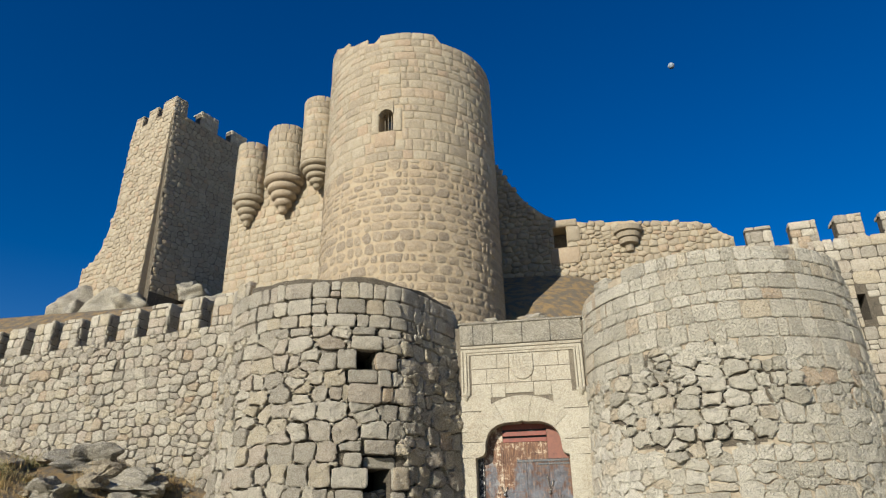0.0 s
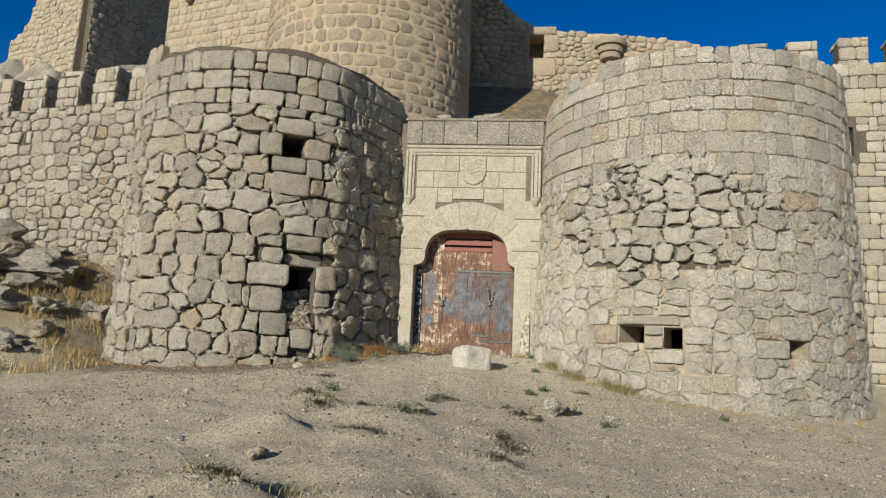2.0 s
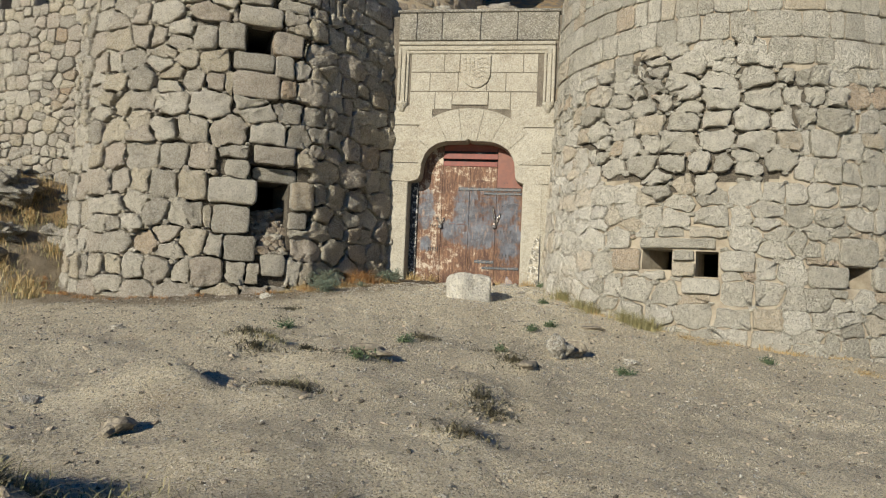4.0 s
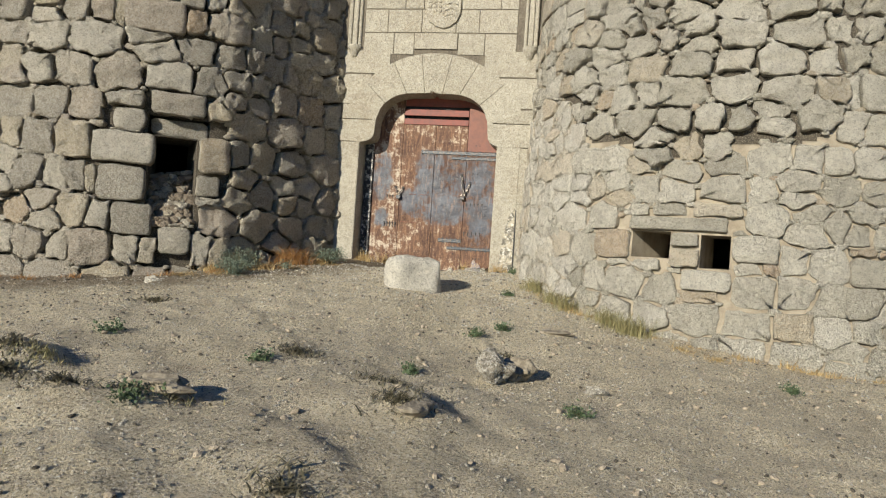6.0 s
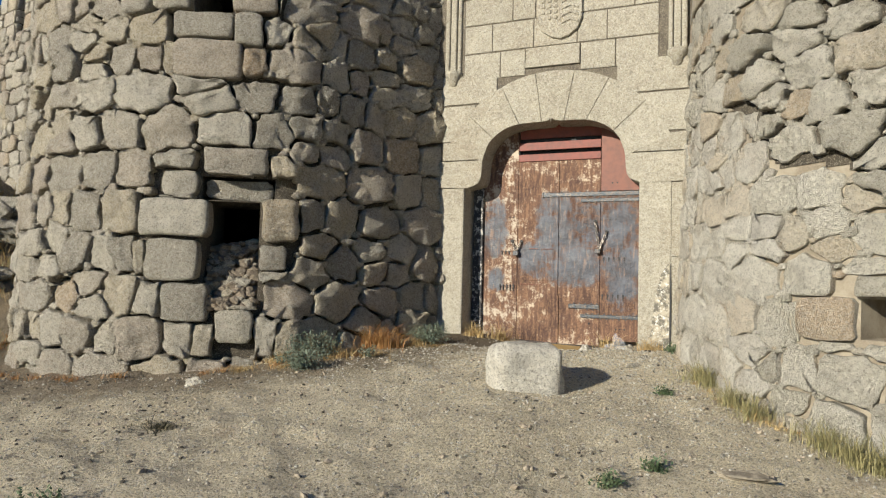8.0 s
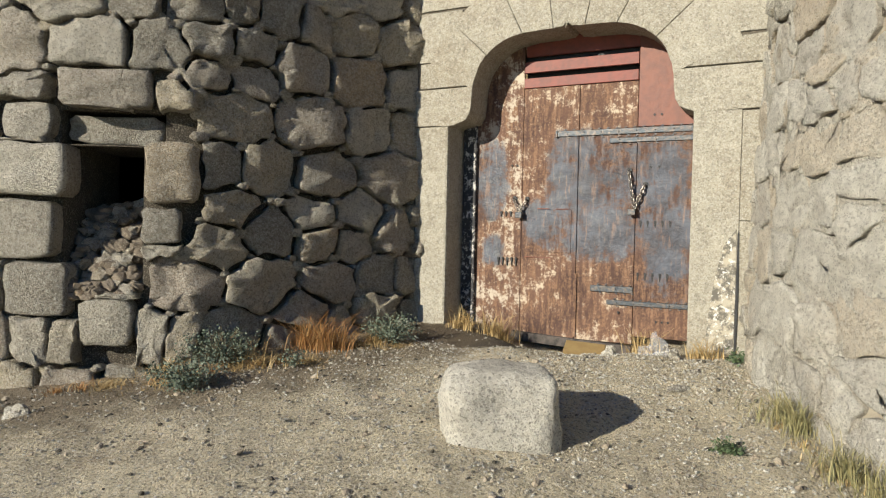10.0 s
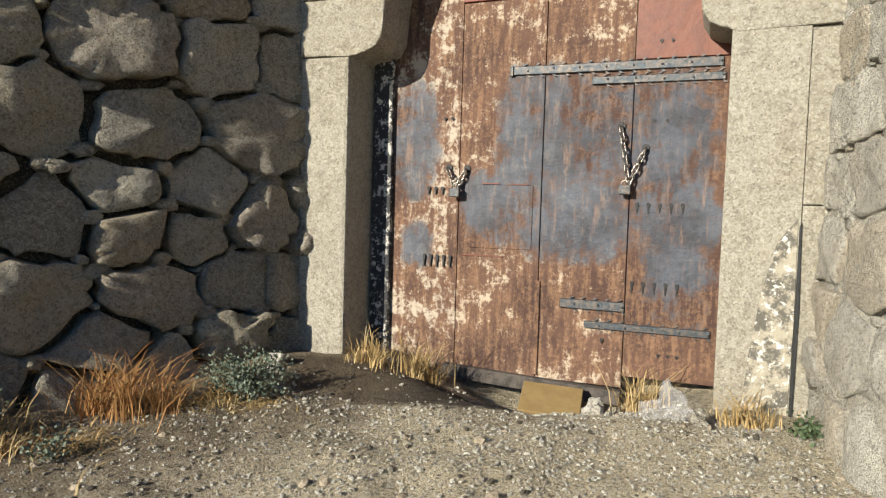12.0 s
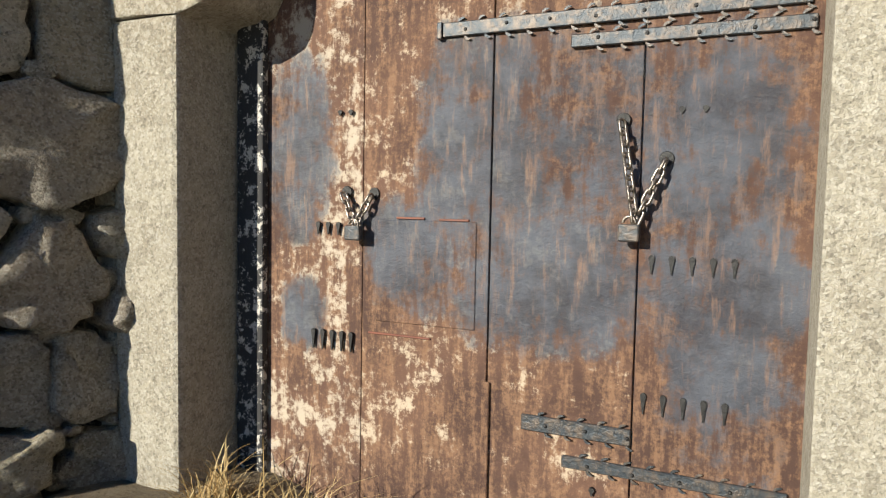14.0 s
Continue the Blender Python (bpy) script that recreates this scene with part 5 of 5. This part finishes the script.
# ---- lichen slab in the gate's foot ----
m = Nodes("lichened_granite")
c = m.mix(m.mask(m.noise(9, 7, 0.78), 0.44, 0.56), (0.13, 0.12, 0.10), (0.40, 0.36, 0.28))
c = m.mix(m.mask(m.noise(22, 7, 0.72, warp=0.4), 0.54, 0.59), c, (0.64, 0.63, 0.58))
M_LICHEN = m.done(c, 0.95, m.bump(m.noise(40, 5, 0.75), 0.012))
lump("lichen_slab", [(1.13, 0.10), (1.335, 0.08), (1.340, 0.55), (1.335, 1.04), (1.25, 0.92), (1.19, 0.66), (1.15, 0.35)], GY - 0.006, GY + 0.1, M_LICHEN, 0.004, "granite slab with white lichen")
# raised black strip: the dark inside the crack, put into colour
lump("crack_dark", [(1.340, 0.08), (1.356, 0.08), (1.360, 0.6), (1.350, 1.02), (1.342, 1.0)], GY - 0.008, GY + 0.05, M_BLACK, 0.0)

# ---- stones on the slope ----


def stone(name, at, size, seed, squash, mat, label, group="", sub=3, rough=0.38, turn=0.0, sink=0.25):
    ob = part(name, rock_bm(size, seed, rough, sub, squash), mat, None, smooth=False)
    ob.location = (at[0], at[1], ground_z(*at) + size * squash[2] * (1 - sink) - 0.01)
    ob.rotation_euler = (0, 0, radians(turn))
    return tagged(ob, label, "stone", group)


M_SPECKLED = stone_mat("pale_speckled_granite", [(0.0, (0.668, 0.624, 0.526)), (1.0, (0.712, 0.668, 0.569))], 0.42, stain_amount=0.06, relief=0.012, fine=0.008)
M_FIELD = stone_mat("field_stone", [(0.0, (0.336, 0.296, 0.228)), (1.0, (0.512, 0.464, 0.368))], 0.6, relief=0.02)
m = Nodes("dark_clod")
M_CLOD = m.done(m.mix(m.mask(m.noise(20, 5), 0.4, 0.6), (0.152, 0.128, 0.092), (0.264, 0.228, 0.168)), 1.0, m.bump(m.noise(60, 5), 0.01))
m = Nodes("dry_earth_clod")
M_EARTH = m.done(m.mix(m.mask(m.noise(20, 5), 0.4, 0.6), (0.23, 0.19, 0.135), (0.34, 0.285, 0.21)), 1.0, m.bump(m.noise(60, 5), 0.01))
# rounded block before the door
bm = bmesh.new()
bmesh.ops.create_cube(bm, size=1, matrix=Matrix.Diagonal((0.62, 0.48, 0.50, 1)))
bmesh.ops.bevel(bm, geom=bm.edges[:], offset=0.11, segments=5, profile=0.5, affect="EDGES")
bmesh.ops.subdivide_edges(bm, edges=[e for e in bm.edges if e.calc_length() > 0.12], cuts=6, use_grid_fill=True)
for v in bm.verts:
    v.co += v.co.normalized() * (0.05 * noise.noise(v.co * 4) + 0.02 * noise.noise(v.co * 11) + 0.008 * noise.noise(v.co * 27))
    if v.co.x > 0.1 and v.co.z > 0:
        v.co.z -= 0.25 * (v.co.x - 0.1) * (v.co.z + 0.1)
blk = part("granite_block", bm, M_SPECKLED, None, smooth=True)
blk.location = (0.34, -2.62, ground_z(0.34, -2.62) + 0.105)
blk.rotation_euler = (radians(3), 0, radians(33))
tagged(blk, "rounded pale granite block standing before the door", "stone block")

stone("boulder", (1.62, -5.35), 0.15, 3, (1.0, 0.75, 1.0), M_FIELD, "pale broken stone lying on the slope", turn=25)
stone("boulder", (1.76, -5.1), 0.14, 9, (1.25, 0.9, 0.9), M_CLOD, "dark broken stone leaning on a pale one", turn=-30)
for k, (x, y, s, sq) in enumerate(((2.09, -3.63, 0.20, (1.3, 0.8, 0.28)), (1.09, -1.4, 0.09, (1.4, 0.8, 0.35)), (-1.33, -0.85, 0.085, (1.1, 0.85, 0.9)), (-2.5, -3.5, 0.10, (1.3, 1, 0.7)), (0.44, -0.62, 0.085, (0.9, 0.8, 1.0)), (0.95, -0.70, 0.075, (1.2, 0.9, 0.9)),
                                   (-0.9, -9.3, 0.16, (1.2, 0.9, 0.6)), (-1.75, -8.9, 0.12, (1.3, 0.9, 0.5)), (-0.05, -7.2, 0.22, (1.6, 0.8, 0.42)),
                                   (1.3, -6.75, 0.16, (1.3, 0.9, 0.5)), (3.3, -2.95, 0.14, (1.3, 0.9, 0.5)), (2.4, -5.2, 0.1, (1.2, 1, 0.5)), (-3.1, -6.0, 0.13, (1.3, 1, 0.5)), (1.15, -1.05, 0.05, (1.2, 1, 0.6)))):
    stone("field_stone", (x, y), s * (0.62 if s > 0.1 else 0.85), k + 20, sq, (M_SPECKLED if k in (2, 4) else M_FIELD if s < 0.15 else M_CLOD), "weathered granite stone half sunk in the earth", "stones on the slope", turn=k * 47, sink=0.6)

# rocks of the bank
rb = random.Random(8)
for k in range(95):
    x, y = -6.4 - rb.random() * 7.5, -6.2 + rb.random() * 7.6
    s = 0.1 + 0.36 * rb.random() ** 2
    if (-x - 6.2) * 0.75 + (y + 2.2) * 0.65 < 0.3 or math.hypot(x - LX, y - LY) < 3.4 + s or y > 0.5 + (-x - 7) * 0.15:
        continue
    stone("bank_rock", (x, y), s, k + 50, (1.3, 1.0, 0.6), M_CLOD if k % 3 else M_WEATHERED, "grey weathered rock in the bank under the wall", "rocks of the bank", sub=3, rough=0.35, turn=k * 31, sink=0.4)

for k, (x, y, s) in enumerate(((-9.6, -0.7, 0.75), (-10.9, -0.5, 0.8), (-8.5, -1.5, 0.5), (-9.4, -2.0, 0.6), (-10.6, -2.1, 0.7), (-7.9, -0.9, 0.4), (-8.4, -2.9, 0.4))):
    stone("bank_rock", (x, y), s * 0.85, k + 170, (1.35, 0.9, 0.55), M_WEATHERED, "large grey granite outcrop in the bank under the wall", "rocks of the bank", sub=4, rough=0.5, turn=k * 63, sink=0.8)

# clods and gravel: pale and dark bits strewn over the slope
def strewn(name, mat, n, seed, lo, hi, label, spread):
    rng = random.Random(seed)
    base = bmesh.new()
    bmesh.ops.create_icosphere(base, subdivisions=1, radius=1)
    pv, pf = [v.co.copy() for v in base.verts], [[v.index for v in f.verts] for f in base.faces]
    base.free()
    vv, ff = [], []
    for i in range(n):
        x, y = spread(rng)
        if math.hypot(x - LX, y - LY) < 3.1 or math.hypot(x - RX, y - RY) < 3.2 or (y > -0.62 and not -0.9 < x < 0.95) or (((x + 0.62) / 0.72) ** 2 + ((y + 0.74) / 0.36) ** 2 < 1 and rng.random() < 0.95):
            continue
        s = lo + (hi - lo) * rng.random() ** 3
        z = ground_z(x, y) + s * 0.15
        rot = Euler((rng.uniform(-0.6, 0.6), rng.uniform(-0.6, 0.6), rng.uniform(0, 6.28))).to_matrix()
        sc = Vector((rng.uniform(0.8, 1.5), rng.uniform(0.6, 1.1), rng.uniform(0.35, 0.8)))
        o = len(vv)
        for p in pv:
            q = rot @ Vector((p.x * sc.x, p.y * sc.y, p.z * sc.z)) * s * rng.uniform(0.75, 1.15)
            vv.append((x + q.x, y + q.y, z + q.z))
        ff += [[j + o for j in f] for f in pf]
    return tagged(raw(name, vv, ff, mat), label, name.replace("_", " "), kind="stuff")


M_LITTER = plain("dark_plant_litter", (0.08, 0.068, 0.048), 1.0, spots=(0.04, 0.036, 0.028))
near_door = lambda r: (r.gauss(0.3, 1.6), -0.3 - abs(r.gauss(0, 1.6)))
all_over = lambda r: (r.uniform(-5.5, 6.0), -0.6 - 12.5 * r.random() ** 1.2)
strewn("gravel", M_SPECKLED, 16000, 1, 0.003, 0.014, "fine pale gravel strewn before the gate", near_door)
strewn("gravel", M_FIELD, 30000, 2, 0.004, 0.017, "grey and pale gravel strewn over the slope", all_over)
strewn("plant_litter", M_LITTER, 6500, 7, 0.003, 0.020, "dark bits of dry plants scattered on the slope", all_over)
strewn("earth_clods", M_EARTH, 3000, 3, 0.008, 0.032, "dry dark clods of earth on the slope", all_over)

# ---- litter ----
M_TILE = plain("mustard_glaze", (0.264, 0.188, 0.08), 0.55, spots=(0.224, 0.152, 0.064), size=9, bump=0.002)
tile = part("board", box_bm(-0.17, 0.17, -0.13, 0.13, -0.012, 0.012, 0.005), M_TILE)
tile.matrix_world = Matrix.Translation((0.16, -0.34, -0.02)) @ Euler((radians(24), radians(3), radians(8))).to_matrix().to_4x4()
tagged(tile, "mustard brown board lying in the hollow under the door", "board")
m = Nodes("clear_plastic_film")
m.done((0.75, 0.76, 0.78), 0.25)
m.put(m.b, "Alpha", 0.13)
bm = bmesh.new()
bmesh.ops.create_icosphere(bm, subdivisions=4, radius=1)
for v in bm.verts:
    p = v.co.copy()
    k = 1 + 0.55 * noise.noise(p * 1.9) + 0.3 * abs(noise.noise(p * 4.5))
    v.co = Vector((p.x * 0.11, p.y * 0.08, max(-0.02, p.z * 0.07 + 0.09 * max(0, 1 - math.hypot(p.x, p.y) * 1.8)))) * k
bag = part("plastic_bag", bm, m.mat, None)
bag.location = (0.80, -0.62, ground_z(0.80, -0.62) + 0.02)
tagged(bag, "crumpled clear plastic bag on the earth", "bag")

# ---- plants ----


def leaf_mat(name, colours, rough=0.7):
    m = Nodes(name)
    c = m.ramp(m.rand(), colours)
    m.put(m.b, "Subsurface Weight", 0.0)
    return m.done(c, rough)


M_STRAW = leaf_mat("dry_straw", [(0.0, (0.336, 0.216, 0.08)), (0.5, (0.44, 0.312, 0.136)), (1.0, (0.496, 0.384, 0.2))])
M_ORANGE = leaf_mat("orange_dry_grass", [(0.0, (0.264, 0.12, 0.036)), (0.6, (0.368, 0.184, 0.06)), (1.0, (0.44, 0.28, 0.112))])
M_OLIVE = leaf_mat("fading_grass", [(0.0, (0.176, 0.168, 0.072)), (1.0, (0.336, 0.288, 0.136))])
M_SAGE = leaf_mat("grey_green_leaf", [(0.0, (0.068, 0.092, 0.06)), (0.5, (0.112, 0.144, 0.1)), (1.0, (0.184, 0.216, 0.16))])
M_WEED = leaf_mat("green_weed_leaf", [(0.0, (0.04, 0.068, 0.028)), (1.0, (0.08, 0.112, 0.048))])
M_STEM = plain("dry_stem", (0.192, 0.136, 0.072), 0.8)


M_TUFT = leaf_mat("withered_mat", [(0.0, (0.048, 0.044, 0.026)), (0.6, (0.096, 0.084, 0.048)), (1.0, (0.16, 0.132, 0.072))])


def blades(spots, n, h, spread, lean, seed, mat, label, width=0.0028):
    """Dry grass: curved tapering blades round each of the spots, one heap of stuff."""
    rng = random.Random(seed)
    vv, ff = [], []
    for i in range(n):
        sx, sy, *own = rng.choice(spots)
        k = (own[0] if own else 1.0) * rng.uniform(0.6, 1.2)
        a, r = rng.uniform(0, 6.28), abs(rng.gauss(0, spread)) * k
        x, y = sx + r * math.cos(a), sy + r * math.sin(a) * 0.8
        z = ground_z(x, y) - 0.01
        hh = h * k * rng.uniform(0.35, 1.1)
        la = rng.uniform(0, 6.28)
        ll = hh * lean * rng.uniform(0.2, 1.3)
        d = Vector((math.cos(la), math.sin(la), 0))
        side = Vector((-d.y, d.x, 0)) * width * rng.uniform(0.6, 1.3)
        o = len(vv)
        for t, w in ((0, 1), (0.4, 0.85), (0.75, 0.55)):
            p = Vector((x, y, z)) + d * ll * t * t + Vector((0, 0, hh * (t - 0.25 * lean * t * t)))
            vv += [p - side * w, p + side * w]
        vv.append(Vector((x, y, z)) + d * ll + Vector((0, 0, hh * (1 - 0.3 * lean))))
        ff += [(o, o + 1, o + 3, o + 2), (o + 2, o + 3, o + 5, o + 4), (o + 4, o + 5, o + 6)]
    return tagged(raw("dry_grass", vv, ff, mat), label, "grass", kind="stuff")


blades([(-0.92, -0.40), (-0.84, -0.52, 0.8), (-0.98, -0.5, 0.7)], 260, 0.27, 0.08, 1.0, 1, M_STRAW, "dry straw tuft at the foot of the gate jamb")
blades([(-0.60, -0.50), (-0.55, -0.42)], 240, 0.32, 0.07, 0.9, 2, M_STRAW, "dry straw tuft under the door")
blades([(0.60, -0.36), (0.68, -0.32, 0.8)], 220, 0.34, 0.07, 0.9, 3, M_STRAW, "dry straw tuft under the door's edge")
blades([(1.12, -0.62), (1.2, -0.66, 0.8)], 180, 0.22, 0.08, 1.0, 4, M_STRAW, "dry straw tuft by the gate's stone")
blades([(-1.62, -1.62), (-1.55, -1.72), (-1.70, -1.74, 0.9), (-1.46, -1.58, 0.7)], 620, 0.40, 0.12, 1.1, 5, M_ORANGE, "orange dry grass heaped against the tower", 0.0026)
blades([(-1.95, -2.05, 0.8), (-2.3, -2.55, 0.7), (-1.3, -1.35, 0.6), (-1.75, -2.2, 0.6)], 700, 0.30, 0.17, 1.2, 15, M_STRAW, "loose dry straw round the shrubs", 0.003)
blades([(-1.35, -1.45, 0.7), (-1.1, -1.35, 0.6), (-2.1, -2.75, 0.7), (-1.5, -2.0, 0.8), (-1.9, -2.3, 0.8), (-2.5, -2.9, 0.8)], 1500, 0.12, 0.2, 1.9, 6, M_STRAW, "trodden straw beside the shrubs", 0.003)
rim_l = [(LX + 3.28 * math.cos(radians(a)), LY + 3.28 * math.sin(radians(a)), 0.5) for a in range(-150, -28, 3) if rl.random() < 0.6]
blades(rim_l, 1900, 0.2, 0.13, 1.1, 7, M_ORANGE, "short dry grass along the tower's foot")
rim_r = [(RX + 3.32 * math.cos(radians(a)), RY + 3.32 * math.sin(radians(a)), rl.uniform(0.15, 0.7)) for a in range(-152, -40, 2) if rl.random() < 0.5]
blades(rim_r, 1500, 0.2, 0.15, 1.0, 8, M_STRAW, "dry grass along the tower's foot")
blades([(2.75, -3.0), (2.9, -3.05), (2.6, -2.85), (2.0, -2.15, 0.9), (2.15, -2.4, 0.8), (1.8, -1.75, 1.0), (1.7, -1.6, 0.8)], 1800, 0.30, 0.13, 0.9, 9, M_OLIVE, "fading tall grass against the tower")
blades([(-0.55, -10.3), (-0.3, -10.2), (-0.8, -10.25), (-0.3, -8.2, 0.6), (-1.0, -6.9, 0.7), (0.0, -7.2, 0.7)], 1200, 0.12, 0.2, 1.1, 13, M_OLIVE, "low dry tufts on the slope")
blades([(3.3, -3.5, 0.6), (3.6, -3.7, 0.5), (5.2, -4.2, 0.6), (5.6, -4.6, 0.6)], 900, 0.14, 0.2, 1.3, 10, M_STRAW, "flattened dry grass on the slope")
blades([(-0.38, -8.29), (-0.25, -8.28), (1.01, -7.91), (1.0, -8.88), (0.76, -10.07), (-0.67, -10.46), (-0.57, -10.34), (1.1, -8.17), (-0.25, -8.27), (1.11, -6.32), (1.17, -6.66), (0.96, -6.09), (-1.24, -6.88), (-1.05, -7.13), (-0.13, -7.22), (-0.49, -7.34), (1.64, -4.53), (-1.68, -4.7), (0.23, -5.89)], 3800, 0.085, 0.13, 1.5, 14, M_TUFT, "dark withered mats of low plants on the slope", 0.006)
rg = random.Random(4)
bank = []
while len(bank) < 90:
    x, y = rg.uniform(-12.5, -6.3), rg.uniform(-7.0, 0.6)
    if (-x - 6.2) * 0.75 + (y + 2.2) * 0.65 > -1.0 and math.hypot(x - LX, y - LY) > 3.3:
        bank.append((x, y, rg.uniform(0.6, 1.5)))
blades(bank, 9000, 0.34, 0.20, 0.8, 11, M_STRAW, "tall dry grass on the bank", 0.004)
blades(bank[:60], 7000, 0.24, 0.32, 1.0, 12, M_OLIVE, "fading grass on the bank", 0.005)


def shrub(at, r, h, n, seed, mat=M_SAGE, label="low grey-green shrub with small leaves", leaf=0.016):
    th = empty("shrub", (at[0], at[1], ground_z(*at)), label, "shrub")
    rng = random.Random(seed)
    sv, sf, lv, lf = [], [], [], []
    for i in range(max(6, n // 26)):
        a, k = rng.uniform(0, 6.28), rng.uniform(0.35, 1.0)
        tip = Vector((r * k * math.cos(a), r * k * math.sin(a), h * rng.uniform(0.45, 1.05) * (1 - 0.45 * k * k)))
        bend = Vector((tip.x * 0.35, tip.y * 0.35, tip.z * 0.75))
        prev = None
        for t in (0, 0.35, 0.7, 1.0):
            p = bend * 2 * t * (1 - t) + tip * t * t
            w = 0.004 * (1 - 0.7 * t)
            o = len(sv)
            sv += [p + Vector((w, 0, 0)), p + Vector((-w * 0.5, w * 0.87, 0)), p + Vector((-w * 0.5, -w * 0.87, 0))]
            if prev is not None:
                for q in range(3):
                    sf.append((prev + q, prev + (q + 1) % 3, o + (q + 1) % 3, o + q))
            prev = o
        for j in range(26):
            t = rng.uniform(0.25, 1.05)
            p = bend * 2 * t * (1 - t) + tip * t * t + Vector([rng.gauss(0, 0.024) for _ in range(3)])
            p.z = max(0.005, p.z)
            d = Vector((rng.gauss(0, 1), rng.gauss(0, 1), rng.gauss(0.4, 0.8))).normalized()
            s = d.cross(Vector((rng.gauss(0, 1), rng.gauss(0, 1), rng.gauss(0, 1)))).normalized()
            ln = leaf * rng.uniform(0.7, 1.4)
            o = len(lv)
            lv += [p, p + d * ln * 0.55 + s * ln * 0.36, p + d * ln * 1.15 + s.cross(d) * ln * 0.1, p + d * ln * 0.55 - s * ln * 0.36]
            lf.append((o, o + 1, o + 2, o + 3))
    raw("stem", sv, sf, M_STEM, th, centred=False)
    raw("foliage", lv, lf, mat, th, centred=False)
    return th


shrub((-2.02, -2.30), 0.30, 0.30, 2600, 1)
shrub((-1.85, -2.80), 0.27, 0.22, 2200, 2)
shrub((-1.18, -1.30), 0.27, 0.25, 2600, 3)
shrub((-1.45, -2.15), 0.10, 0.12, 300, 4)
for k, (x, y, r) in enumerate(((1.30, -4.09, 0.10), (1.56, -3.75, 0.09), (1.02, -5.59, 0.11), (-1.24, -5.95, 0.16), (-0.05, -7.4, 0.2), (1.38, -0.74, 0.12), (2.25, -5.9, 0.1), (1.45, -2.2, 0.07), (0.1, -6.2, 0.08), (4.1, -4.3, 0.14))):
    shrub((x, y), r, 0.05, 240, k + 10, M_WEED, "small flat green weed on the bare earth", 0.02)
for k in range(9):
    x, y, _ = bank[k * 7]
    shrub((x, y), 0.5, 0.45, 1100, k + 30, M_OLIVE, "dry scrubby bush on the bank", 0.03)
